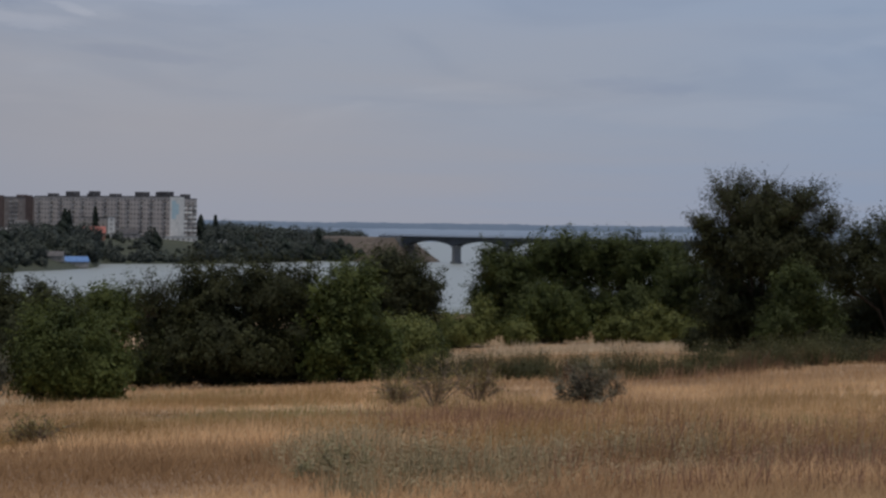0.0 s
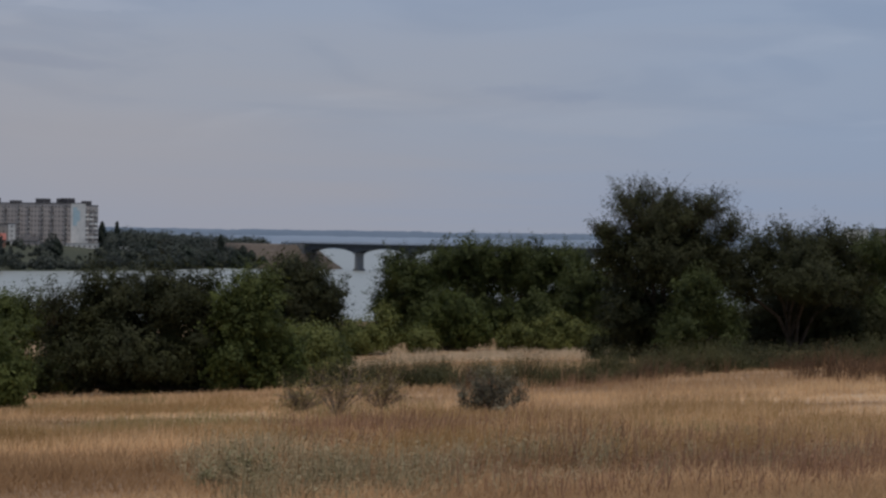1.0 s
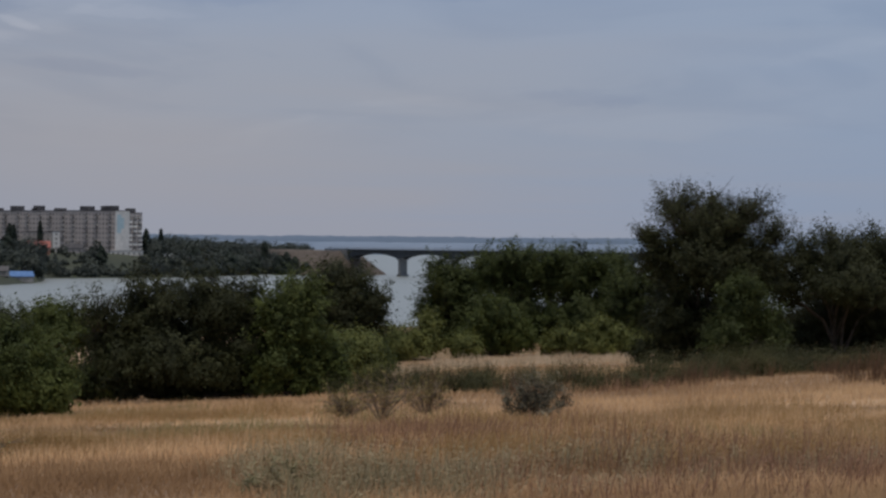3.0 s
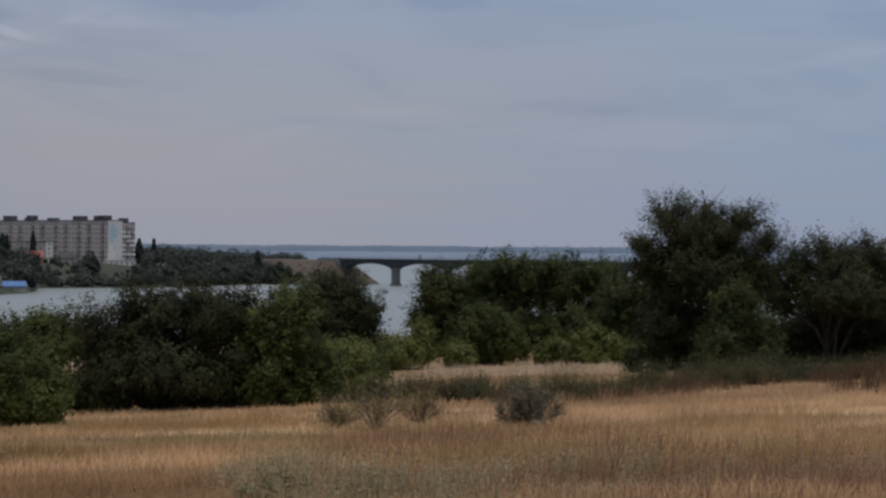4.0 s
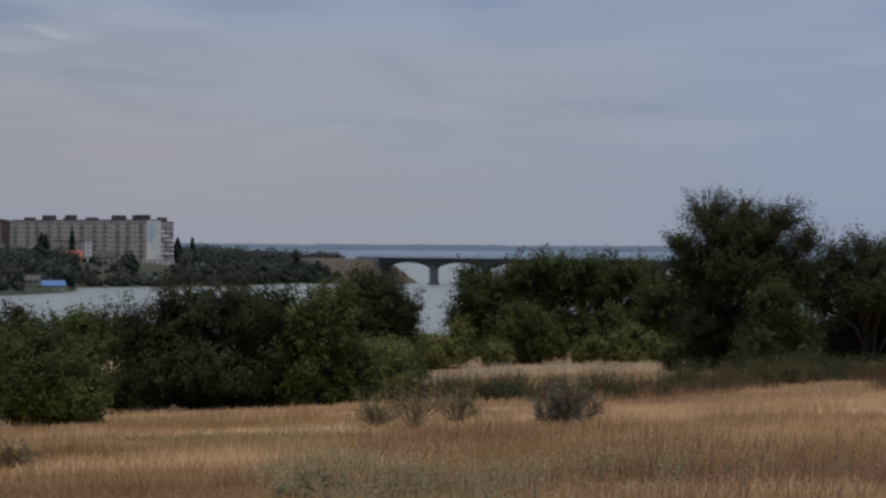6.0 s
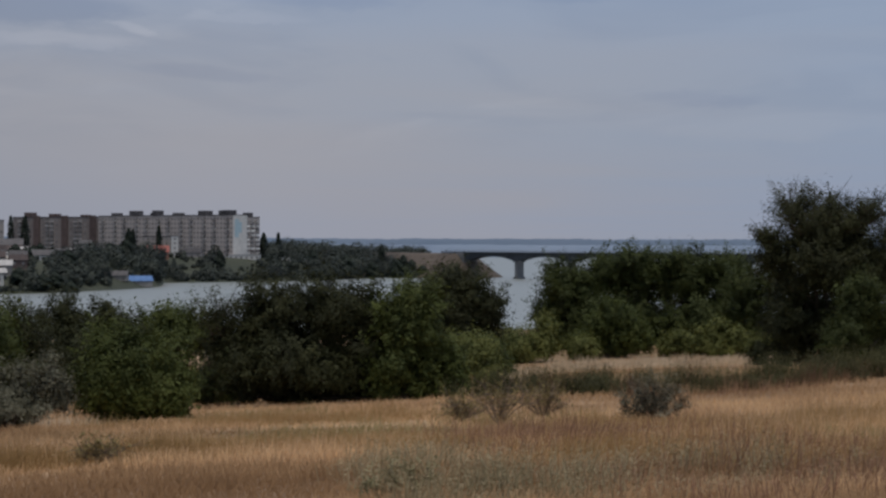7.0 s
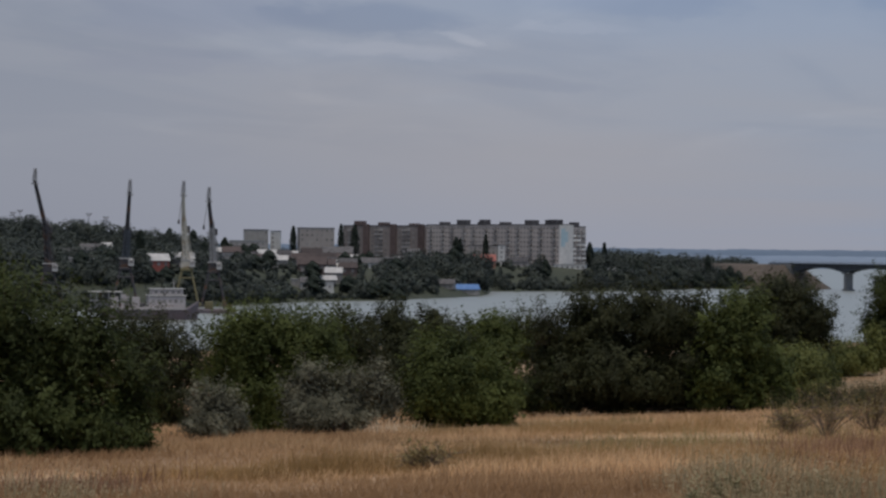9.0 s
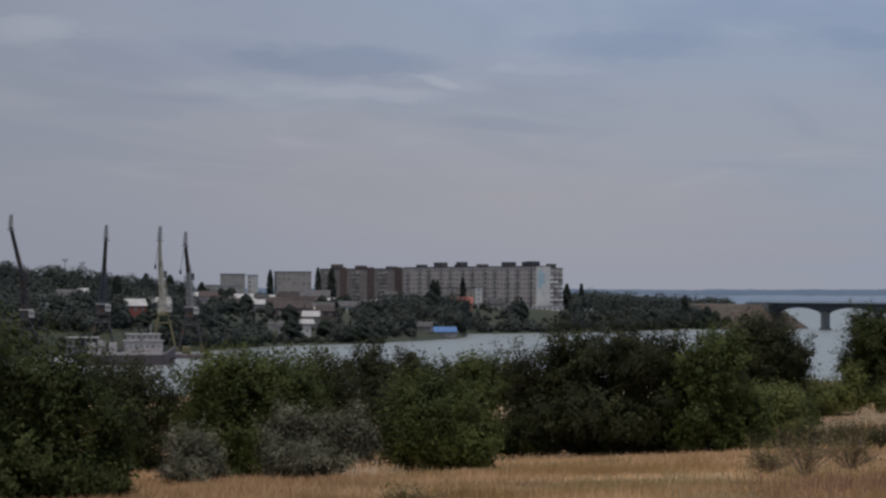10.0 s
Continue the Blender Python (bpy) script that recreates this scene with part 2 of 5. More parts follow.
def polar(az, d):
    """Plan place at a bearing (degrees, to the left of the first view) and a distance."""
    return -d * math.sin(radians(az)), d * math.cos(radians(az))


# ---- ground ----
SHORE = [(-180, 1450), (-11.2, 1450), (-10.4, 9000), (0.55, 9000), (0.75, 1770), (1.0, 1735), (2.2, 1720), (3.3, 1650), (4.6, 1511), (7.3, 1452), (8.15, 1440), (8.3, 1300), (9.0, 1236),
         (10.7, 1149), (12.65, 1098), (14.5, 1000), (17, 940), (20, 900), (30, 800), (80, 700), (180, 700)]
RISE = [(-180, 1), (0.7, 0.2), (2.0, 0.5), (3.0, 0.6), (4.5, 0.8), (6.0, 1.0), (180, 1)]
HILL = [(-180, 0), (11, 0), (12.5, 3), (14, 7), (16, 13), (17, 17), (18, 21), (20, 22), (30, 22), (180, 22)]


def table(rows, v):
    return np.interp(v, [a for a, _ in rows], [b for _, b in rows])


def smooth(a, b, v):
    t = np.clip((np.asarray(v, float) - a) / (b - a), 0, 1)
    return t * t * (3 - 2 * t)


def ground_z(x, y):
    """Height of the land under plan points."""
    x, y = np.asarray(x, float), np.asarray(y, float)
    r = np.hypot(x, y) + 1e-6
    az = np.degrees(np.arctan2(-x, y))
    k = np.minimum(r, 86) / r
    near = -0.0355 * y * k + 0.045 * x * k
    near = near + 0.05 * np.sin(x * 0.35 + 1.3) * np.sin(y * 0.27) * smooth(8, 20, r)
    near = near + 0.14 * np.sin(x * 0.09) * np.sin(y * 0.11 + 0.7) * smooth(8, 30, r)
    fall = smooth(132, 235, r) * (1 - smooth(95, 130, np.abs(az)))
    z = near * (1 - fall) + (WATER - 4) * fall
    d = r - table(SHORE, az)
    land = WATER - 4 + 4.4 * smooth(-25, 4, d) + 1.6 * smooth(0, 30, d)
    land = land + table(RISE, az) * 12 * smooth(8, 115, d) + table(HILL, az) * smooth(180, 620, d)
    land = land + 0.8 * np.sin(x * 0.021) * np.sin(y * 0.017) * smooth(20, 120, d)
    return np.where((r > 400) & (np.abs(az) < 130), np.maximum(z, land), z)


def build_ground():
    az = np.concatenate([np.arange(-180, -24, 6), np.arange(-24, 30, 0.3), np.arange(30, 180, 6)])
    r = np.concatenate([np.geomspace(0.02, 16, 18), np.arange(17, 140, 1.5), np.arange(140, 240, 8), np.arange(240, 780, 60), np.arange(780, 2200, 9), np.geomspace(2200, 4950, 10)])
    a, q = np.meshgrid(np.radians(az), r)
    x, y = -q * np.sin(a), q * np.cos(a)
    v = np.stack([x, y, ground_z(x, y)], -1).reshape(-1, 3)
    n, k = len(az), len(r)
    i, j = np.meshgrid(np.arange(n), np.arange(k - 1))
    i2 = (i + 1) % n
    f = np.stack([j * n + i, (j + 1) * n + i, (j + 1) * n + i2, j * n + i2], -1).reshape(-1, 4)[:, ::-1]
    ob = mesh_object("ground", v, f, M_FIELD, smooth=True)
    me = ob.data
    me.materials.append(M_FARLAND)
    me.materials.append(M_EARTH)
    mid = v[f].mean(1)
    far = np.hypot(mid[:, 0], mid[:, 1]) > 300
    bearing = np.degrees(np.arctan2(-mid[:, 0], mid[:, 1]))
    me.polygons.foreach_set("material_index", np.where(far & (bearing < 2.4) & (bearing > 0), 2, np.where(far, 1, 0)).astype(np.int32))
    bm = bmesh.new()
    bm.from_mesh(me)
    bm.verts.ensure_lookup_table()
    bm.faces.new([bm.verts[t] for t in range(n)])
    bmesh.ops.recalc_face_normals(bm, faces=bm.faces)
    bm.to_mesh(me)
    bm.free()
    tagged(ob, "sloping field of dry grass that falls to a river", "ground", kind="structure")


build_ground()

bm = bmesh.new()
bmesh.ops.create_grid(bm, x_segments=24, y_segments=24, size=4900)
w = part("water", bm, M_WATER)
w.location = (0, 0, WATER)
tagged(w, "wide calm grey river with fine ripples", "water", kind="structure")


# ---- far bank: materials ----
M_WHITE = material("whitewash", (0.50, 0.49, 0.47), (0.68, 0.66, 0.63), scale=0.4, fine=4, bump=0.1, random_mix=0.1)
M_GREY = material("grey_render", (0.22, 0.21, 0.20), (0.38, 0.36, 0.34), scale=0.4, fine=4, bump=0.1, random_mix=0.3)
M_BEIGE = material("beige_render", (0.32, 0.285, 0.265), (0.42, 0.38, 0.355), scale=0.3, fine=3, bump=0.1, random_mix=0.15)
M_BRICK = material("brown_brick", (0.085, 0.062, 0.058), (0.150, 0.108, 0.099), scale=0.5, fine=5, bump=0.2, random_mix=0.2)
M_BRICKRED = material("orange_brick", (0.24, 0.12, 0.085), (0.34, 0.18, 0.13), scale=0.5, fine=5, bump=0.2)
M_RED = material("red_roof_sheet", (0.24, 0.075, 0.060), (0.34, 0.11, 0.09), rough=0.6, scale=0.4, fine=4, bump=0.1)
M_SLATE = material("grey_slate", (0.060, 0.057, 0.062), (0.135, 0.128, 0.130), rough=0.85, scale=0.4, fine=4, bump=0.2, random_mix=0.3)
M_PALE = material("pale_sheet_roof", (0.36, 0.35, 0.345), (0.55, 0.53, 0.515), rough=0.6, scale=0.4, fine=4, bump=0.1)
M_RUSTROOF = material("brown_sheet_roof", (0.050, 0.040, 0.040), (0.098, 0.074, 0.070), rough=0.8, scale=0.4, fine=4, bump=0.2, random_mix=0.4)
M_BROWNPANEL = material("brown_panel", (0.215, 0.182, 0.170), (0.30, 0.255, 0.236), scale=0.2, fine=2, bump=0.1, random_mix=0.15)
M_BLUE = material("blue_roof_sheet", (0.07, 0.15, 0.34), (0.13, 0.24, 0.46), rough=0.5, scale=0.4, fine=4, bump=0.1)
M_PANEL = material("concrete_panel", (0.48, 0.412, 0.375), (0.60, 0.525, 0.48), scale=0.10, fine=1.2, bump=0.1, random_mix=0.12, wear=(0.42, 0.37, 0.345))
M_LOGGIA = material("loggia_front", (0.25, 0.225, 0.215), (0.42, 0.39, 0.37), scale=0.6, fine=4, bump=0, random_mix=0.6)
M_GLAZED = material("glazed_balcony_front", (0.30, 0.28, 0.27), (0.85, 0.83, 0.80), scale=0.5, fine=3, bump=0, random_mix=0.9)
M_CONC = material("bridge_concrete", (0.17, 0.17, 0.175), (0.27, 0.265, 0.26), scale=0.1, fine=1.0, bump=0.2, wear=(0.13, 0.13, 0.13))
M_STEEL = material("dark_painted_steel", (0.035, 0.042, 0.055), (0.075, 0.085, 0.10), rough=0.6, scale=0.3, fine=3, bump=0.05)
M_CRANE_DARK = material("dark_crane_paint", (0.030, 0.030, 0.036), (0.075, 0.070, 0.075), rough=0.6, scale=0.5, fine=4, bump=0.05, wear=(0.12, 0.06, 0.035))
M_CRANE_PALE = material("cream_crane_paint", (0.46, 0.43, 0.37), (0.58, 0.545, 0.48), rough=0.6, scale=0.5, fine=4, bump=0.05, wear=(0.30, 0.22, 0.13))
M_CRANE_GREY = material("grey_crane_paint", (0.20, 0.20, 0.21), (0.33, 0.32, 0.32), rough=0.6, scale=0.5, fine=4, bump=0.05)
M_CRANE_YELLOW = material("yellow_crane_paint", (0.12, 0.105, 0.055), (0.20, 0.175, 0.095), rough=0.6, scale=0.5, fine=4, bump=0.05)
M_HULL = material("ship_hull_paint", (0.095, 0.082, 0.095), (0.165, 0.14, 0.155), rough=0.6, scale=0.3, fine=2, bump=0.05, wear=(0.13, 0.098, 0.105))
M_CABIN = material("ship_cabin_paint", (0.34, 0.31, 0.31), (0.49, 0.445, 0.435), rough=0.6, scale=0.3, fine=2, bump=0.05)
M_GLASS = material("dark_window_glass", (0.19, 0.178, 0.17), (0.31, 0.29, 0.28), rough=0.15, scale=1, fine=5, bump=0, random_mix=0.7)


# ---- bridge ----
def plan(az, d):
    return np.array(polar(az, d))


def bridge():
    a, b = plan(1.43, 1715), plan(-5.86, 1480)
    u = (b - a) / np.linalg.norm(b - a)
    az_p = radians(-0.33)
    e = np.array([-math.sin(az_p), math.cos(az_p)])
    s = np.linalg.solve(np.stack([u, -e], 1), -a)[0]
    p = a + u * s
    f = np.array([-math.sin(radians(0.86)), math.cos(radians(0.86))])
    span = s - np.linalg.solve(np.stack([u, -f], 1), -a)[0]
    root = new("road_bridge")
    top = EYE - 5.6
    root.matrix_basis = pose(p[0], p[1], WATER, 0, 0, math.degrees(math.atan2(u[1], u[0])))
    tagged(root, "long concrete road bridge with haunched girders over the water", "bridge")
    h = top - WATER
    spans = 9
    x0, x1 = -span * 1.45, span * spans
    part("deck", box(bmesh.new(), x0, x1, -6.2, 6.2, h - 0.75, h), M_STEEL, root, "dark road deck")
    for k in range(-1, spans):
        bm = bmesh.new()
        n = 14
        ring = []
        for i in range(n + 1):
            t = i / n
            depth = 3.0 + 3.4 * abs(2 * t - 1) ** 2.2
            ring.append((span * (k + t), depth))
        for side in (-4.2, 1.6):
            lo = [[bm.verts.new((x, y, h - d)) for x, d in ring] for y in (side, side + 2.6)]
            hi = [[bm.verts.new((x, y, h - 0.76)) for x, d in ring] for y in (side, side + 2.6)]
            for i in range(n):
                bm.faces.new((lo[0][i], lo[0][i + 1], hi[0][i + 1], hi[0][i]))
                bm.faces.new((lo[1][i + 1], lo[1][i], hi[1][i], hi[1][i + 1]))
                bm.faces.new((lo[0][i + 1], lo[0][i], lo[1][i], lo[1][i + 1]))
        part("girder", bm, M_STEEL, root)
    for k in range(0, spans):
        bm = bmesh.new()
        box(bm, span * k - 1.35, span * k + 1.35, -3.2, 3.2, -3, h - 6.3, 0.3)
        box(bm, span * k - 1.8, span * k + 1.8, -4.4, 4.4, h - 6.9, h - 6.2, 0.1)
        box(bm, span * k - 1.9, span * k + 1.9, -4.2, 4.2, -3, 1.4, 0.3)
        part("pier", bm, M_CONC, root, "grey concrete pier")
    bm = bmesh.new()
    box(bm, -span - 9, -span + 0.6, -6.4, 6.4, -2, h - 0.8, 0.2)
    part("abutment", bm, M_CONC, root, "concrete abutment")
    for y in (-6.1, 6.0):
        bm = bmesh.new()
        box(bm, x0, x1, y, y + 0.1, h + 1.0, h + 1.12)
        box(bm, x0, x1, y, y + 0.1, h + 0.5, h + 0.58)
        for i in range(int((x1 - x0) / 4)):
            box(bm, x0 + i * 4, x0 + i * 4 + 0.14, y, y + 0.12, h, h + 1.1)
        part("railing", bm, M_CRANE_GREY, root, "metal railing")
    # earth mound that carries the road to the bridge
    rng = np.random.default_rng(5)
    xs = np.linspace(-span * 3.6, -span + 14, 60)
    ts = np.linspace(-1, 1, 31)
    X, Tt = np.meshgrid(xs, ts, indexing="ij")
    lift = h - 1.0
    nose = smooth(-span + 16, -span - 8, X)
    Y = Tt * (7 + 34 * nose)
    Z = -3 + (lift + 3) * nose * np.clip((1 - np.abs(Tt)) / (1 - 7 / 41), 0, 1)
    Z = Z + rng.normal(size=Z.shape) * 0.25 * (Z < lift - 1) + 0.6 * np.sin(X * 0.3) * np.sin(Tt * 9) * (Z < lift - 1.2)
    v = np.stack([X, Y, Z], -1).reshape(-1, 3)
    i, j = np.meshgrid(np.arange(59), np.arange(30), indexing="ij")
    q = np.stack([i * 31 + j, (i + 1) * 31 + j, (i + 1) * 31 + j + 1, i * 31 + j + 1], -1).reshape(-1, 4)
    mound = mesh_object("ground_embankment", v, q, M_EARTH, smooth=True)
    mound.matrix_basis = root.matrix_basis
    tagged(mound, "bare brown earth embankment at the bridge head", "embankment", kind="structure")


bridge()


# ---- far bank: houses ----
def window_mesh():
    bm = bmesh.new()
    box(bm, -0.5, 0.5, -0.04, 0.03, 0, 1)
    me = bpy.data.meshes.new("window")
    bm.to_mesh(me)
    bm.free()
    me.materials.append(M_GLASS)
    return me


WINDOW = window_mesh()


def house(az, d, w, h, wall, roof, style, label):
    """A building with its front towards the river; h to the ridge or parapet."""
    x, y = polar(az, d)
    root = new("house")
    rng = random.Random(int(az * 100 + d))
    root.matrix_basis = pose(x, y, float(ground_z(x, y)) - 0.6, 0, 0, az + rng.uniform(-14, 14))
    tagged(root, label, "house")
    root["front"] = w
    dep = max(5.0, min(11.0, w * 0.7))
    h += 0.6
    rise = 0 if style == "flat" else min(h * 0.42, w * 0.28, 3.6)
    eave = h - rise - (0.35 if style == "flat" else 0)
    bm = box(bmesh.new(), -w / 2, w / 2, 0, dep, 0, eave)
    if style == "gable":
        for sx in (-1, 1):
            tri = [bm.verts.new((sx * (w / 2 - 0.02), yy, zz)) for yy, zz in ((0, eave), (dep, eave), (dep / 2, eave + rise))]
            bm.faces.new(tri)
    part("wall", bm, wall, root)
    bm = bmesh.new()
    if style == "gable":
        o, t = 0.45, 0.22
        for sy in (0, 1):
            e, m = (-o, dep / 2) if sy == 0 else (dep + o, dep / 2)
            ez = eave - rise * o / (dep / 2)
            c = [(-w / 2 - o, e, ez), (w / 2 + o, e, ez), (w / 2 + o, m, eave + rise), (-w / 2 - o, m, eave + rise)]
            lo, hi = [bm.verts.new(q) for q in c], [bm.verts.new((q[0], q[1], q[2] + t)) for q in c]
            bm.faces.new(lo)
            bm.faces.new(hi)
            for i in range(4):
                bm.faces.new((lo[i], lo[(i + 1) % 4], hi[(i + 1) % 4], hi[i]))
    else:
        box(bm, -w / 2 - 0.25, w / 2 + 0.25, -0.25, dep + 0.25, eave, eave + 0.35)
    part("roof", bm, roof, root)
    floors = max(1, int(eave // 3.1))
    cols = max(1, int(w // 3.0))
    for fl in range(floors):
        for c in range(cols):
            if style == "flat" and h > 18 and rng.random() < 0.5:
                continue
            shared("window", WINDOW, root, Matrix.LocRotScale((-w / 2 + w * (c + 0.5) / cols, -0.01, eave - 2.4 - 3.0 * fl), None, (1.3, 1, 1.4)))
    if style == "gable":
        part("chimney", box(bmesh.new(), w * 0.2, w * 0.2 + 0.6, dep * 0.55, dep * 0.55 + 0.6, eave + rise * 0.5, eave + rise + 0.8), M_BRICK, root)


house(17.72, 1266, 10.5, 6.8, M_WHITE, M_SLATE, "gable", "white rendered house with a pale gable roof")
house(17.31, 1318, 5.6, 4.9, M_WHITE, M_PALE, "gable", "small white house with a pale roof on the hillside")
house(18.07, 1082, 17.4, 4.8, M_GREY, M_PALE, "flat", "long low grey storehouse with pale flat roof")
house(16.08, 1064, 9.6, 7.9, M_RED, M_PALE, "gable", "red painted house with a pale sheet roof")
house(15.49, 1086, 9.4, 8.3, M_BEIGE, M_PALE, "gable", "white house with a pale hipped roof behind the quay")
house(13.98, 1250, 26.6, 7.3, M_GREY, M_PALE, "flat", "long grey low building with a pale parapet")
house(13.49, 1382, 11.1, 7.9, M_WHITE, M_PALE, "gable", "bright white small house among trees")
house(12.32, 1600, 23.4, 23.3, M_BEIGE, M_SLATE, "flat", "plain grey-beige block with a blank wall")
house(13.77, 1660, 16.5, 17.8, M_GREY, M_SLATE, "flat", "distant grey block with a white stripe")
house(13.32, 1680, 7.1, 18.2, M_WHITE, M_SLATE, "flat", "distant narrow white block")
house(13.99, 1500, 23.0, 10.0, M_GREY, M_PALE, "flat", "long low building with a white roof edge")
house(11.84, 1500, 19.1, 11.2, M_GREY, M_SLATE, "gable", "broad house with a dark slate gable roof")
house(12.44, 1190, 14.1, 8.2, M_BRICK, M_RUSTROOF, "gable", "brick house with a brown roof on the bank")
house(11.56, 1202, 8.5, 7.0, M_BRICK, M_RUSTROOF, "gable", "small brown brick house on the bank")
house(12.50, 1136, 7.7, 7.0, M_WHITE, M_SLATE, "gable", "white boathouse near the shore")
house(12.10, 1146, 7.7, 4.7, M_WHITE, M_PALE, "flat", "low white shed near the shore")
house(11.92, 1178, 8.2, 7.2, M_GREY, M_PALE, "gable", "grey cottage with a pale roof")
house(9.78, 1502, 5.8, 5.2, M_WHITE, M_PALE, "flat", "tiny white shed among the trees")
house(8.31, 1570, 21.5, 13.6, M_BEIGE, M_SLATE, "flat", "beige two-storey building with a pale end wall")
# No separate wing: a white block added to give the beige building its pale end.
house(7.90, 1567, 4.6, 13.9, M_WHITE, M_SLATE, "flat", "narrow block added as the pale end wall of the beige two-storey building")
house(8.29, 1500, 13.1, 8.0, M_BRICKRED, M_RED, "gable", "house with a bright red roof among trees")
house(7.50, 1560, 11.8, 5.8, M_BEIGE, M_SLATE, "gable", "beige house with a rounded pale roof")
house(6.26, 1574, 20.5, 2.9, M_WHITE, M_PALE, "flat", "long low white building at the foot of the flats")
house(8.70, 1276, 12.6, 5.2, M_GREY, M_BLUE, "gable", "shore hut with a bright blue roof")
house(9.25, 1262, 9.5, 4.6, M_GREY, M_SLATE, "gable", "small dark slate roofed shed on the shore")
house(17.84, 1150, 7.6, 5.1, M_GREY, M_PALE, "flat", "grey low workshop behind the port")
house(10.92, 1330, 8.7, 5.8, M_GREY, M_SLATE, "gable", "grey cottage half hidden by trees")
house(10.49, 1400, 6.6, 6.8, M_GREY, M_PALE, "gable", "small pale cottage half hidden by trees")
house(10.00, 1500, 7.8, 11.3, M_BEIGE, M_SLATE, "gable", "beige cottage below the brick flats")
house(12.43, 1450, 12.0, 9.9, M_BRICK, M_RUSTROOF, "gable", "brown roofed house on the slope")
house(11.90, 1420, 11.7, 7.5, M_GREY, M_SLATE, "gable", "wide grey roofed house on the slope")
house(5.26, 1595, 6.8, 2.6, M_WHITE, M_PALE, "flat", "pale shed by the wood")
house(4.81, 1600, 5.7, 2.6, M_WHITE, M_PALE, "flat", "low pale shed by the wood")
house(13.09, 1370, 7.2, 8.5, M_WHITE, M_SLATE, "gable", "small white cottage on the bank")
house(12.99, 1330, 14.5, 4.7, M_BRICK, M_RUSTROOF, "gable", "low brown house on the bank")
house(12.41, 1260, 13.1, 4.0, M_BEIGE, M_SLATE, "gable", "beige house with a brown roof")
house(11.94, 1225, 5.7, 4.0, M_WHITE, M_PALE, "flat", "low white annex on the bank")
house(11.70, 1215, 5.7, 4.0, M_GREY, M_PALE, "gable", "pale roofed shed on the bank")
house(11.21, 1300, 7.5, 4.6, M_BRICK, M_RUSTROOF, "gable", "brown cottage among garden trees")
house(12.80, 1140, 5.3, 4.0, M_GREY, M_PALE, "flat", "low pale boat shed by the water")
house(13.90, 1280, 7.4, 8.1, M_BEIGE, M_SLATE, "gable", "beige cottage on the bank")
house(12.48, 1180, 8.0, 4.0, M_WHITE, M_SLATE, "gable", "white cottage near the shore")
house(12.06, 1170, 9.1, 4.0, M_GREY, M_PALE, "gable", "pale roofed cottage near the shore")
house(11.84, 1240, 9.0, 4.0, M_GREY, M_PALE, "gable", "grey cottage with a pale sheet roof")
house(12.38, 1330, 14.5, 4.7, M_BRICK, M_RUSTROOF, "gable", "long brown house with a dark roof")
house(18.25, 1230, 10.2, 5.6, M_BRICK, M_SLATE, "gable", "brown house on the hillside")
house(13.80, 1260, 7.3, 4.0, M_GREY, M_SLATE, "gable", "grey cottage with a slate roof")
house(-12.14, 1600, 16.3, 28.2, M_WHITE, M_SLATE, "flat", "long pale building far off beyond the trees")
house(-12.98, 1620, 23.4, 28.4, M_GREY, M_SLATE, "flat", "long grey building far off beyond the trees")
house(13.55, 1235, 9.9, 7.2, M_BEIGE, M_RUSTROOF, "gable", "beige cottage with a brown roof among gardens")
house(13.20, 1215, 8.8, 6.4, M_GREY, M_SLATE, "gable", "grey cottage with a dark roof among gardens")
house(12.72, 1285, 10.5, 7.8, M_BEIGE, M_RUSTROOF, "gable", "beige house with a rusty brown roof")
house(12.12, 1300, 12.1, 8.1, M_BRICK, M_RUSTROOF, "gable", "dark brick house with a rusty brown roof")
house(11.70, 1345, 9.9, 8.1, M_WHITE, M_RUSTROOF, "gable", "white house with a brown roof on the slope")
house(13.35, 1440, 10.0, 6.4, M_BEIGE, M_SLATE, "gable", "beige house with a dark roof on the slope")
house(14.35, 1360, 9.9, 8.1, M_GREY, M_RUSTROOF, "gable", "grey house with a brown roof above the port")
house(11.05, 1420, 9.0, 6.4, M_BEIGE, M_RUSTROOF, "gable", "beige house below the brick flats")
house(14.62, 1255, 11.0, 6.7, M_BEIGE, M_SLATE, "gable", "low beige house behind the quay")
house(17.05, 1180, 9.0, 5.0, M_GREY, M_PALE, "gable", "grey house with a pale roof on the hillside")

# cottages that climb the bank in rows between their gardens
dice = random.Random(41)
WALLS = ((M_WHITE, "whitewashed"), (M_BEIGE, "beige"), (M_GREY, "grey"), (M_BRICK, "brown brick"))
ROOFS = ((M_RUSTROOF, "brown sheet"), (M_SLATE, "dark slate"), (M_SLATE, "dark slate"), (M_RUSTROOF, "brown sheet"), (M_PALE, "pale sheet"))
for row, (d, first, last) in enumerate(((1195, 11.5, 14.2), (1275, 11.0, 14.6), (1355, 10.4, 14.8), (1445, 10.2, 14.6))):
    az = first + dice.uniform(0, 0.2)
    while az < last:
        (wall, wall_word), (roof, roof_word) = dice.choice(WALLS), dice.choice(ROOFS)
        house(az, d + dice.uniform(-22, 22), dice.uniform(7, 11), dice.uniform(5.4, 7.4), wall, roof, "gable", f"{wall_word} cottage with a {roof_word} gable roof")
        az += dice.uniform(0.42, 0.85)


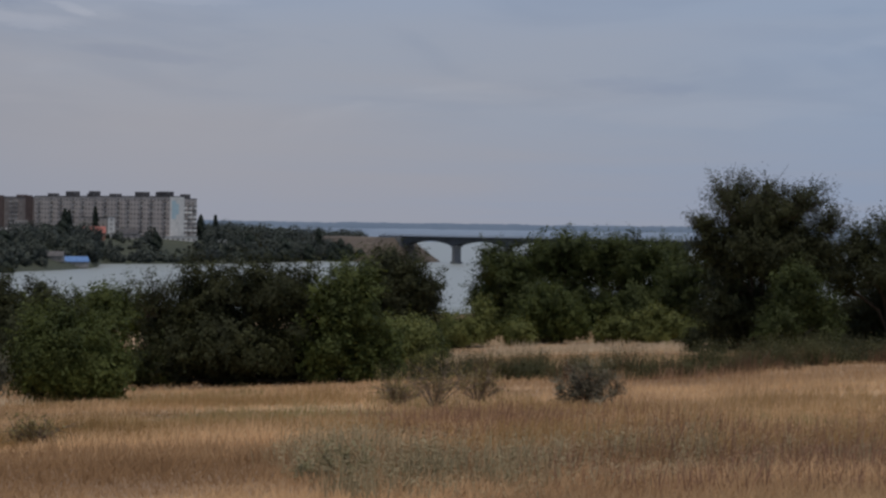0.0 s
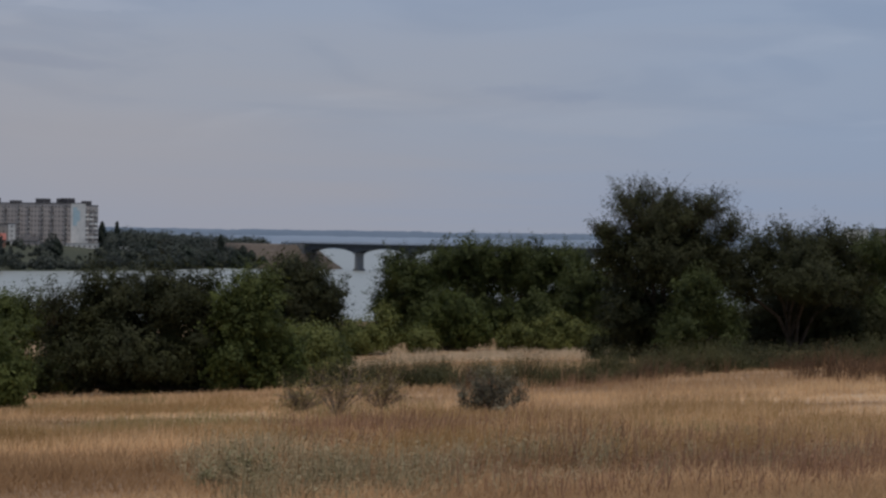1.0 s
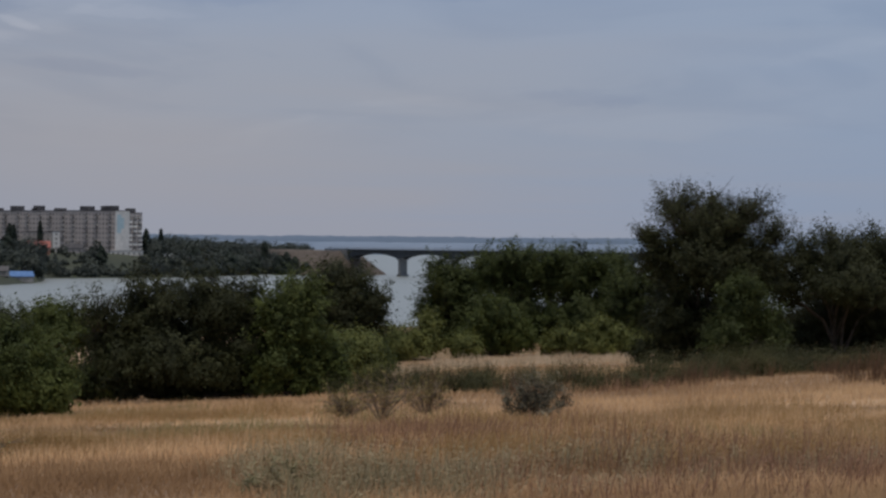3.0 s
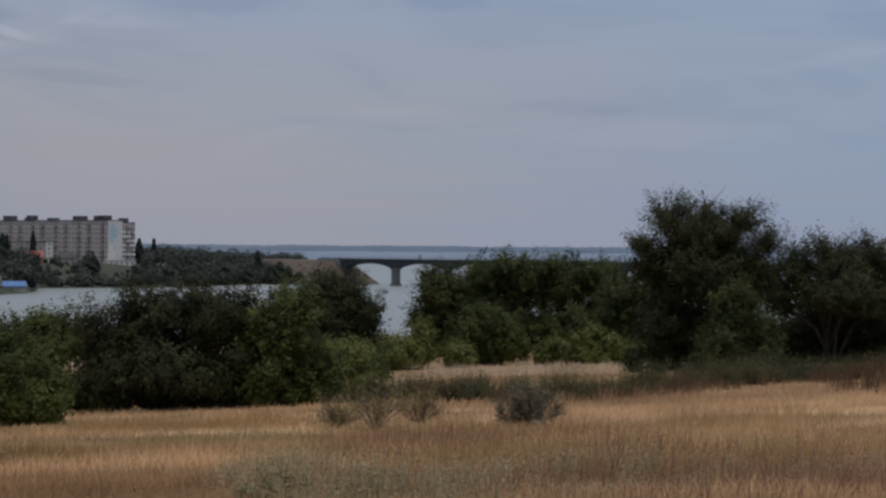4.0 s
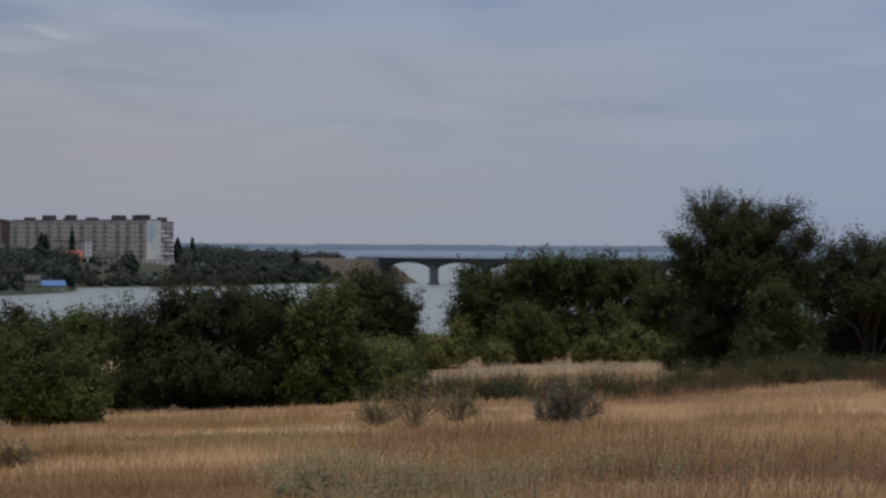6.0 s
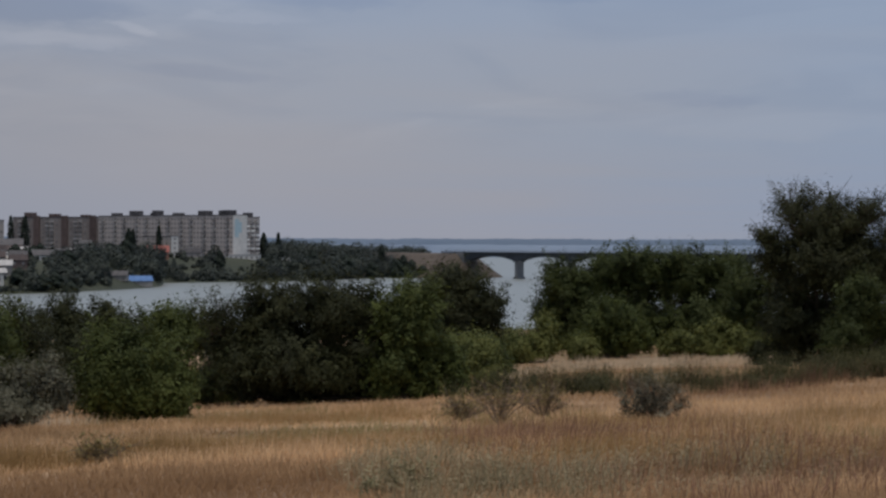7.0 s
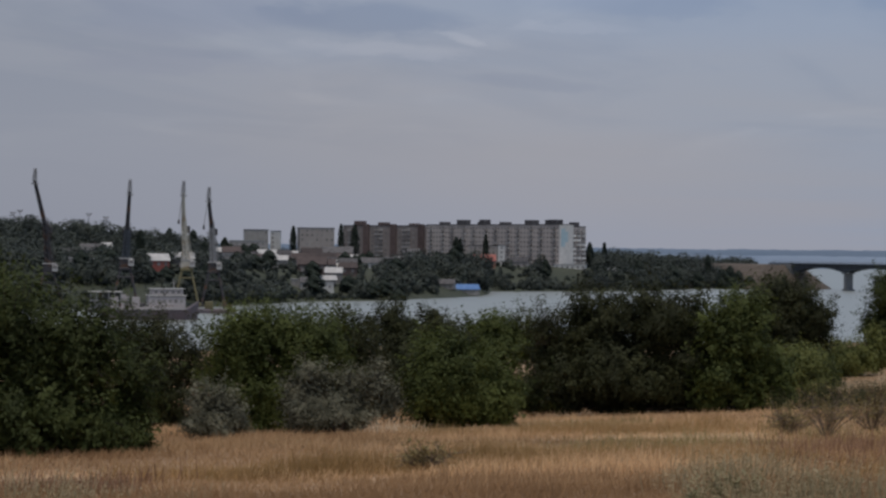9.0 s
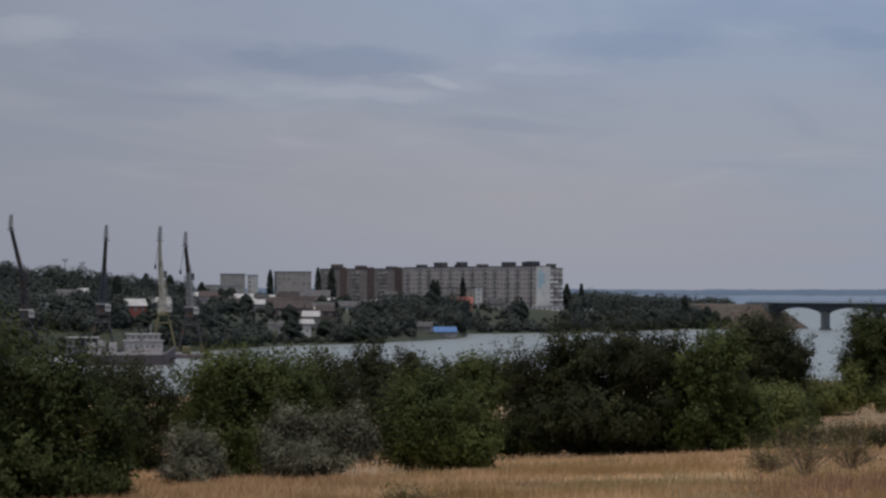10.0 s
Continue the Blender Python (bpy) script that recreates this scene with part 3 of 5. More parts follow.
# ---- far bank: blocks of flats ----
def flats(p, q, height, floors, cols, wall, label, brick=False, roof_boxes=(0.3,), tower=0.0, deep=12.5, base=None, loggias=(1, 4), front=None):
    """One section of a block of flats; its front runs from p (right end) to q (left end) in plan."""
    p, q = np.array(p), np.array(q)
    u = (q - p) / np.linalg.norm(q - p)
    w = float(np.linalg.norm(q - p))
    root = new("apartment_block")
    z = float(ground_z(*p)) if base is None else base
    # local x from the left end to the right end, y away from the river
    root.matrix_basis = pose(q[0], q[1], z - 1.0, 0, 0, math.degrees(math.atan2(-u[1], -u[0])))
    tagged(root, label, "apartment building", "blocks of flats on the far bank")
    H = height + 1.0
    part("wall", box(bmesh.new(), 0.02, w - 0.02, 0, deep, 0, H - 0.5), wall, root)
    part("roof", box(bmesh.new(), -0.1, w + 0.1, -0.3, deep + 0.3, H - 0.5, H), M_SLATE, root, "dark flat roof edge")
    dice = random.Random(int(p[0] * 7))
    for t in roof_boxes:
        half, lift = dice.uniform(2.0, 4.2), dice.uniform(1.3, 3.4)
        t += dice.uniform(-0.14, 0.14)
        part("roof_box", box(bmesh.new(), w * t - half, w * t + half, 2, 8, H, H + lift, 0.1), M_SLATE if not brick else M_BRICK, root, "lift housing")
    if tower:
        part("stair_tower", box(bmesh.new(), w * tower - 2.6, w * tower + 2.6, -1.2, 0.1, 0, H + 0.8), M_BRICK, root, "dark brown brick strip")
    st = (height - 1.2) / floors
    bal = None
    for fl in range(floors):
        for c in range(cols):
            x = w * (c + 0.5) / cols
            if tower and abs(x - w * tower) < 3.4:
                continue
            zz = 1.0 + 0.9 + fl * st
            if c in loggias:
                if bal is None:
                    bal = part("balcony", box(bmesh.new(), -1.6, 1.6, -1.1, 0.0, 0, 1.15), front or M_LOGGIA, root)
                    bal.matrix_basis = pose(x, 0, zz - 0.7)
                else:
                    shared("balcony", bal.data, root, pose(x, 0, zz - 0.7))
                shared("window", WINDOW, root, Matrix.LocRotScale((x, -0.01, zz + 0.5), None, (3.0, 1, 1.2)))
            else:
                shared("window", WINDOW, root, Matrix.LocRotScale((x, -0.01, zz), None, (1.5, 1, 1.45)))
    return root, w, H


A1, A2 = plan(6.52, 1584), plan(9.70, 1690)
BASE = EYE - 10.4
for i in range(6):
    lab = "nine-storey pale concrete panel flats with balconies"
    blk, wid, H = flats(A1 + (A2 - A1) * i / 6, A1 + (A2 - A1) * (i + 1) / 6, 29.2, 9, 7, M_PANEL, lab, roof_boxes=((0.35, 0.62) if i in (0, 3) else (0.5,)), base=BASE, loggias=(1, 5))
    if i == 0:
        M_MURAL = material("pale_blue_mural", (0.34, 0.47, 0.53), (0.48, 0.60, 0.64), scale=0.3, fine=2, bump=0)
        part("gable_wall", box(bmesh.new(), wid - 0.02, wid + 0.25, 0.0, 12.5, 0, H - 0.6), M_WHITE, blk, "white painted end wall")
        bm = bmesh.new()
        box(bm, wid + 0.25, wid + 0.3, 1.5, 5.0, H - 15, H - 3)
        box(bm, wid + 0.25, wid + 0.3, 5.0, 7.5, H - 12, H - 5)
        part("mural", bm, M_MURAL, blk, "pale blue mural")
# a block turned to the river with many glazed balconies
E1, E2 = plan(5.89, 1606), plan(6.24, 1599)
blk, wid, H = flats(E1, E2, 28.0, 9, 3, M_PANEL, "end block of the flats with cluttered pale balconies", roof_boxes=(0.4,), base=BASE, loggias=(0, 1, 2), deep=16, front=M_GLAZED)
B1, B2 = plan(9.74, 1700), plan(11.7, 1745)
for i in range(3):
    flats(B1 + (B2 - B1) * i / 3, B1 + (B2 - B1) * (i + 1) / 3, 28.6, 9, 6, M_BROWNPANEL, "brown and beige brick flats with dark stair strips", brick=True, tower=0.88, roof_boxes=(0.5,), base=BASE, loggias=(1, 2))


# ---- port ----
def lattice(bm, a, b, w0, w1, bays, r=0.11):
    """Four chords with cross braces between a and b."""
    a, b = Vector(a), Vector(b)
    d = (b - a).normalized()
    s = d.cross(Vector((0.13, 1, 0.07))).normalized()
    t = d.cross(s)

    def corner(k, f):
        w = (w0 + (w1 - w0) * f) / 2
        return a + (b - a) * f + s * w * (1, 1, -1, -1)[k] + t * w * (1, -1, -1, 1)[k]

    for k in range(4):
        beam(bm, corner(k, 0), corner(k, 1), r * 1.5, sides=4)
        for i in range(bays):
            beam(bm, corner(k, i / bays), corner((k + 1) % 4, (i + 1) / bays), r, sides=4)


def crane(az, d, tip, column, cab, paint, boom_paint, label, lean=(0.0, 0.0), beak=0.0, portal=None):
    """A harbour portal crane with its boom raised. tip, column, cab: heights over the quay; lean: sideways metres at column and tip."""
    x, y = polar(az, d)
    root = new("harbour_crane")
    z = float(ground_z(x, y))
    root.matrix_basis = pose(x, y, z - 0.05, 0, 0, az)
    tagged(root, label, "crane", "harbour cranes on the quay")
    portal = portal or paint
    for sx in (-1, 1):
        for sy in (-1, 1):
            bm = bmesh.new()
            beam(bm, (sx * 5.0, sy * 4.5, 0), (sx * 1.9, sy * 1.9, cab - 3.0), 0.55, 0.45, 8)
            box(bm, sx * 5.0 - 1.2, sx * 5.0 + 1.2, sy * 4.5 - 0.5, sy * 4.5 + 0.5, 0, 1.2, 0.1)
            part("portal_leg", bm, portal, root)
    bm = box(bmesh.new(), -3.4, 3.4, -3.0, 3.0, cab - 6.5, cab - 5.9, 0.1)
    box(bm, -2.6, 2.6, -2.6, 2.6, cab - 3.4, cab - 2.2, 0.2)
    part("portal_beam", bm, portal, root)
    part("machine_house", box(bmesh.new(), -2.4, 2.6, -1.6, 5.0, cab - 2.2, cab + 1.0, 0.25), paint, root)
    part("house_roof", box(bmesh.new(), -2.6, 2.8, -1.8, 5.2, cab + 1.0, cab + 1.35, 0.05), M_PALE, root, "pale roof sheet")
    cabin = part("driver_cabin", box(bmesh.new(), 1.2, 3.4, -3.6, -1.2, cab - 1.8, cab + 0.9, 0.15), M_PALE, root, "pale driver cabin")
    part("window", box(bmesh.new(), 1.4, 3.2, -3.68, -3.6, cab - 0.7, cab + 0.6), M_GLASS, cabin)
    bm = bmesh.new()
    lattice(bm, (0, 1, cab + 1.2), (lean[0], 0, column), 2.6, 1.5, 6, 0.16)
    beam(bm, (0, 1.3, cab + 1.2), (lean[0], 0.2, column), 0.85, 0.5, 6)
    part("column", bm, boom_paint, root, "tapering lattice column")
    bm = bmesh.new()
    lattice(bm, (lean[0], 0, column), (lean[1], -2, tip - 5), 1.35, 0.9, 8, 0.12)
    beam(bm, (lean[0], 0.1, column), (lean[1], -1.9, tip - 5), 0.42, 0.25, 6)
    part("boom", bm, paint, root, "raised lattice boom")
    bm = bmesh.new()
    lattice(bm, (lean[1], -2, tip - 5), (lean[1] + 0.2, -2.2, tip), 1.5, 0.8, 3, 0.09)
    beam(bm, (lean[1], -2, tip - 5), (lean[1] + 0.2, -2.2, tip - 0.4), 0.3, 0.2, 6)
    box(bm, lean[1] - 1.3, lean[1] + 1.5, -2.4, -2.0, tip - 6.4, tip - 5.8)
    part("jib_head", bm, M_CRANE_GREY, root, "pale lattice jib head")
    bm = bmesh.new()
    beam(bm, (2.4, 4.2, cab + 1.2), (lean[0] + 0.8, 0.3, column + 3), 0.16, sides=6)
    beam(bm, (-1.6, 4.2, cab + 1.2), (lean[0] - 0.4, 0.3, column + 3), 0.14, sides=6)
    part("stay", bm, boom_paint, root)
    part("counterweight", box(bmesh.new(), -1.6 + lean[0] * 0.5, 2.0 + lean[0] * 0.5, 2.2, 4.4, column - 3.2, column - 0.4, 0.2), M_CRANE_DARK, root)
    if beak:
        bm = bmesh.new()
        beam(bm, (lean[1], -2.2, tip - 4), (lean[1] + beak, -4, tip - 16), 0.2, 0.15, 6)
        beam(bm, (lean[1] + beak, -4, tip - 16), (lean[0] - 0.6, -1, column + 2), 0.06, sides=4)
        part("cable", bm, M_CRANE_GREY, root)
        bm = bmesh.new()
        beam(bm, (lean[1] + beak, -4, tip - 17.6), (lean[1] + beak, -4, tip - 15.8), 0.55, 0.3, 8)
        part("hook_block", bm, M_CRANE_DARK, root)


crane(16.87, 958, 49.8, 30.0, 17.2, M_CRANE_DARK, M_STEEL, "dark harbour crane with a steep boom", lean=(0.6, 1.4))
crane(15.42, 985, 51.0, 33.0, 17.5, M_CRANE_PALE, M_CRANE_PALE, "cream harbour crane with a hanging beak line", lean=(-1.4, -1.7), beak=-1.7, portal=M_CRANE_YELLOW)
crane(14.78, 990, 49.8, 33.0, 17.5, M_CRANE_DARK, M_CRANE_GREY, "dark grey harbour crane with a hanging hook", lean=(-1.0, -2.3), beak=-1.9)
crane(18.66, 940, 52.2, 30.0, 14.0, M_CRANE_DARK, M_CRANE_DARK, "dark harbour crane with a boom that leans aside", lean=(-1.6, -5.8))


def ship():
    x, y = polar(16.28, 806)
    root = new("cargo_ship")
    root.matrix_basis = pose(x, y, WATER, 0, 0, 16.40 + 8)
    tagged(root, "moored river ship with a mauve-grey hull and pale cabin", "ship")
    bm = bmesh.new()
    n, L = 24, 33.0
    rows = []
    for i in range(n + 1):
        t = i / n
        half = 4.4 * min(1, (1 - t) * 5.5 + 0.06) ** 0.6 * (0.8 + 0.2 * min(1, t * 8))
        top = 3.4 + 3.0 * max(0, (t - 0.86) / 0.14) ** 1.2 + 0.4 * max(0, 0.1 - t) * 10
        xx = -L / 2 + L * t
        rows.append([bm.verts.new(q) for q in ((xx, -half, top), (xx - 0.6 * t, -half * 0.85, -1.0), (xx - 0.6 * t, half * 0.85, -1.0), (xx, half, top))])
    for a, b in zip(rows, rows[1:]):
        for k in range(4):
            bm.faces.new((a[k], a[(k + 1) % 4], b[(k + 1) % 4], b[k]))
    bm.faces.new(rows[0])
    bm.faces.new(rows[-1][::-1])
    bmesh.ops.recalc_face_normals(bm, faces=bm.faces)
    part("hull", bm, M_HULL, root, "mauve-grey steel hull")
    part("deck_edge", box(bmesh.new(), -L / 2, L * 0.34, -4.55, 4.55, 3.4, 4.3, 0.05), M_CABIN, root, "pale deck strake")
    part("cabin", box(bmesh.new(), -0.8, 11.6, -3.0, 3.4, 4.3, 8.0, 0.15), M_CABIN, root, "pale pinkish deckhouse")
    part("bridge_deck", box(bmesh.new(), -1.2, 12.0, -3.4, 3.7, 8.0, 8.3, 0.05), M_PALE, root)
    part("upper_cabin", box(bmesh.new(), 0.2, 10.8, -2.4, 2.6, 8.3, 10.2, 0.15), M_CABIN, root)
    part("cabin_roof", box(bmesh.new(), -0.2, 11.2, -2.8, 3.0, 10.2, 10.5, 0.05), M_PALE, root)
    for i in range(6):
        part("window", box(bmesh.new(), 0.2 + i * 1.9, 1.2 + i * 1.9, -3.06, -3.0, 5.7, 6.8), M_GLASS, root)
    for i in range(5):
        part("window", box(bmesh.new(), 1.2 + i * 1.9, 2.2 + i * 1.9, -2.46, -2.4, 8.8, 9.7), M_GLASS, root)
    part("hatch", box(bmesh.new(), -14, -2.0, -2.6, 2.6, 4.3, 5.5, 0.2), M_CRANE_DARK, root, "dark cargo hatch")
    bm = bmesh.new()
    beam(bm, (8, 0, 10.5), (8, 0, 13.5), 0.14, 0.08)
    beam(bm, (7.2, 0, 12.4), (8.8, 0, 12.4), 0.06)
    part("mast", bm, M_PALE, root)
    for i in range(3):
        part("deck_box", box(bmesh.new(), -13.5 + i * 3.6, -11.0 + i * 3.6, -3.4, -2.2, 4.3, 7.6 + 0.9 * (i % 2), 0.08), M_CABIN, root)


def landing_stage():
    x, y = polar(17.25, 895)
    root = new("landing_stage")
    root.matrix_basis = pose(x, y, WATER, 0, 0, 17.25)
    tagged(root, "floating landing stage with white posts and flat roof", "landing stage")
    part("pontoon", box(bmesh.new(), -8, 7, -3, 3, -0.6, 1.0, 0.15), M_CRANE_DARK, root, "dark pontoon")
    part("roof", box(bmesh.new(), -7.5, 5.0, -3, 3, 7.4, 7.8, 0.1), M_PALE, root, "pale flat roof")
    part("upper_floor", box(bmesh.new(), -7.0, 4.5, -2.6, 2.6, 4.2, 4.5, 0.05), M_CRANE_GREY, root)
    part("cabin", box(bmesh.new(), -5.5, 3.0, -1.4, 2.4, 1.0, 4.2, 0.1), M_GREY, root)
    part("upper_cabin", box(bmesh.new(), -3.5, 3.5, -1.0, 2.2, 4.5, 7.4, 0.1), M_CRANE_DARK, root)
    for i in range(6):
        bm = bmesh.new()
        beam(bm, (-6.6 + i * 2.2, -2.6, 1.0), (-6.6 + i * 2.2, -2.6, 7.4), 0.22, 0.18, 8)
        part("post", bm, M_CRANE_GREY, root)
    part("gangway", box(bmesh.new(), 4.6, 12.5, -1.0, 1.0, 1.1, 1.5, 0.05), M_CRANE_GREY, root)


def barge():
    x, y = polar(14.75, 890)
    root = new("work_barge")
    root.matrix_basis = pose(x, y, WATER, 0, 0, 14.75)
    tagged(root, "low rusty work barge with yellowish gear on deck", "barge")
    bm = box(bmesh.new(), -8, 8, -3, 3, -0.6, 1.7, 0.5)
    part("hull", bm, M_HULL, root)
    bm = bmesh.new()
    for i in range(9):
        beam(bm, (-7 + i * 1.7, -2.8, 1.7), (-7 + i * 1.7, -2.8, 3.0), 0.07)
    beam(bm, (-7, -2.8, 3.0), (6.6, -2.8, 3.0), 0.06)
    part("railing", bm, M_CRANE_YELLOW, root)
    part("winch_house", box(bmesh.new(), -3.5, -0.5, -1.5, 1.5, 1.7, 4.4, 0.2), M_CRANE_YELLOW, root, "yellowish winch house")
    bm = bmesh.new()
    beam(bm, (2, -0.8, 1.7), (3.2, -0.8, 5.0), 0.16)
    beam(bm, (4.4, -0.8, 1.7), (3.2, -0.8, 5.0), 0.16)
    beam(bm, (3.2, -0.8, 5.0), (6.0, -0.8, 3.4), 0.12)
    part("derrick", bm, M_CRANE_YELLOW, root)
    part("tank", box(bmesh.new(), 4.8, 6.6, 0, 2, 1.7, 3.2, 0.3), M_BRICK, root)


ship()
landing_stage()
barge()


def pylon(az, d, h):
    x, y = polar(az, d)
    root = new("floodlight_mast")
    root.matrix_basis = pose(x, y, float(ground_z(x, y)) - 0.3, 0, 0, az)
    tagged(root, "tall thin lamp mast with a round head on the hill", "mast", "lamp masts on the hill")
    bm = bmesh.new()
    beam(bm, (0, 0, 0), (0, 0, h), 0.35, 0.2, 6)
    part("pole", bm, M_CRANE_GREY, root)
    bm = bmesh.new()
    for i in range(8):
        a = i * math.pi / 4
        beam(bm, (0, 0, h - 1.8), (1.5 * math.cos(a), 1.5 * math.sin(a), h), 0.1, sides=4)
        box(bm, 1.5 * math.cos(a) - 0.35, 1.5 * math.cos(a) + 0.35, 1.5 * math.sin(a) - 0.35, 1.5 * math.sin(a) + 0.35, h - 0.3, h + 0.5)
    part("lamp_head", bm, M_CRANE_GREY, root)


pylon(17.74, 1530, 11.6)
pylon(17.34, 1535, 11.2)
pylon(19.51, 1507, 10.1)
pylon(19.35, 1509, 11.6)
pylon(18.98, 1520, 8.0)


# ---- far bank: trees ----
def far_tree(az, d, h, r):
    """A lone dark tree; narrow ones are poplars."""
    x, y = polar(az, d)
    rng = np.random.default_rng(int(d * 10 + az * 100))
    root = new("tree")
    z = float(ground_z(x, y)) - 0.2
    root.matrix_basis = pose(x, y, z, 0, 0, az)
    narrow = h > 3.2 * r
    tagged(root, "slender dark poplar on the far bank" if narrow else "round dark leafy tree on the far bank", "tree")
    n = 1100
    t = rng.random(n) ** (0.85 if narrow else 0.7)
    prof = np.sin(np.pi * np.clip(0.06 + 0.93 * t, 0, 1)) ** 0.6 * (1.12 - 0.35 * t)
    a = rng.uniform(0, 2 * math.pi, n)
    q = r * prof * (1 - 0.5 * rng.random(n) ** 2) * (1 + 0.22 * np.sin(a * 3 + t * 14))
    c = np.stack([q * np.cos(a), q * np.sin(a), h * (0.06 + 0.92 * t)], 1)
    v, f = leaves(c, np.stack([np.cos(a), np.sin(a), np.full(n, 0.7)], 1), 1.6, 1.3, rng, 0.2)
    tv, tf = tubes([((0, 0, 0), (0, 0, h * 0.85), 0.3, 0.06), ((0, 0, h * 0.3), (r * 0.5, 0, h * 0.55), 0.14, 0.04), ((0, 0, h * 0.35), (-r * 0.5, 0.2, h * 0.6), 0.14, 0.04)])
    mesh_object("trunk", tv, tf, M_BARK, root, smooth=True)
    mesh_object("crown", v, f, M_FAR_DARK, root)


far_tree(12.89, 1600, 23.5, 2.5)
far_tree(11.75, 1640, 27.6, 2.5)
far_tree(11.42, 1640, 28.1, 3.5)
far_tree(8.99, 1550, 19.0, 2.9)
far_tree(9.44, 1400, 10.5, 4.1)
far_tree(6.83, 1510, 14.1, 3.6)
far_tree(5.79, 1620, 17.5, 2.9)
far_tree(5.44, 1640, 18.3, 1.9)
far_tree(2.97, 1690, 22.0, 3.2)
far_tree(12.38, 1128, 10.5, 5.0)
far_tree(10.55, 1190, 9.0, 5.2)
far_tree(9.05, 1400, 13.0, 4.2)
far_tree(16.51, 1080, 18.2, 2.6)
far_tree(15.84, 1450, 12.0, 2.7)
far_tree(17.47, 1100, 10.2, 3.5)
far_tree(15.00, 1300, 13.0, 2.2)
far_tree(15.27, 1450, 12.8, 3.1)
far_tree(8.89, 1560, 18.2, 1.8)
far_tree(8.28, 1565, 20.8, 1.8)
far_tree(14.52, 1450, 10.5, 2.6)
far_tree(2.25, 1672, 17.0, 5.5)
far_tree(1.98, 1688, 13.0, 5.5)
far_tree(2.6, 1655, 18.0, 6.0)
far_tree(2.45, 1690, 19.0, 5.0)
far_tree(1.6, 1692, 6.5, 4.0)
far_tree(3.2, 1640, 15.0, 5.0)
far_tree(1.25, 1705, 5.0, 3.5)
far_tree(3.8, 1600, 16.0, 5.5)
far_tree(4.6, 1560, 14.0, 5.0)

# garden trees between the rows of cottages
dice = random.Random(77)
for _ in range(26):
    far_tree(dice.uniform(10.3, 14.9), dice.choice((1160, 1235, 1315, 1400)) + dice.uniform(-12, 12), dice.uniform(6.5, 10.5), dice.uniform(3.0, 4.6))
for bearing_t, far_t, tall_t in ((15.9, 1035, 7.0), (15.3, 1045, 8.0), (14.9, 1060, 8.5), (16.3, 1030, 6.5), (17.2, 1060, 9.0), (17.9, 1045, 8.0)):
    far_tree(bearing_t, far_t, tall_t, tall_t * 0.48)


def far_woods():
    """The woods and gardens of the far bank, too many trees to count."""
    rng = np.random.default_rng(99)
    homes = [(math.degrees(math.atan2(-o.location.x, o.location.y)), math.hypot(o.location.x, o.location.y), o["front"]) for o in scene.objects if o.name.split(".")[0] == "house"]
    V, F, base, made = [], [], 0, 0
    while made < 3300:
        az = rng.uniform(1.9, 23)
        sh = float(table(SHORE, az))
        d = sh + 7 + 560 * rng.random() ** 1.5
        h = rng.uniform(4.5, 11.5) if az > 5.6 else rng.uniform(7.0, 15.5)
        h *= 0.55 + 0.6 * rng.random() ** 0.7
        blocked = False
        for ha, hd, front in homes:
            half = 0.40 * front / hd * 57.3
            if abs(az - ha) < half + 0.03 and hd - 80 < d < hd + 12:
                h = rng.uniform(1.5, 4.0)
                blocked = d > hd - 7 or rng.random() < 0.2
                break
        if 5.7 < az < 11.9 and 1560 + (az - 6.3) * 30 < d < 1590 + (az - 6.3) * 45 + 30:
            blocked = True
        if 6.0 < az < 6.9 and d > 1548 or 14.4 < az < 19 and d < sh + 62 and rng.random() < 0.8:
            blocked = True
        if 8.25 < az < 11 and d < sh + 16 or 8.3 < az < 9.5 and d < 1285:
            blocked = True
        if 5.6 < az < 7.8 and sh < d < 1575:
            h *= 0.6
        if 10.2 < az < 14.8 and d > sh + 40:
            h *= 0.72
        if blocked:
            continue
        made += 1
        x, y = polar(az, d)
        z = float(ground_z(x, y)) - 0.1 * h
        n = int(70 + 10 * h)
        w = h * rng.uniform(0.36, 0.66)
        u = rng.normal(size=(n, 3))
        u /= np.linalg.norm(u, axis=1)[:, None]
        rad = 1 - 0.22 * rng.random(n) ** 2
        lump = 1 + 0.25 * np.sin(u[:, 0] * 4 + made) * np.cos(u[:, 2] * 5 + made * 1.7)
        c = np.stack([x + u[:, 0] * w * rad * lump, y + u[:, 1] * w * rad * lump, z + h * 0.52 + u[:, 2] * h * 0.5 * rad * lump], 1)
        v, f = leaves(c, u * 1.3, 1.5, 1.3, rng, 0.16)
        V.append(v)
        F.append(f + base)
        base += len(v)
    tagged(mesh_object("far_woods", np.vstack(V), np.vstack(F), M_FAR_LEAF), "dense dark green trees and gardens of the far bank", "woods", kind="stuff")


far_woods()


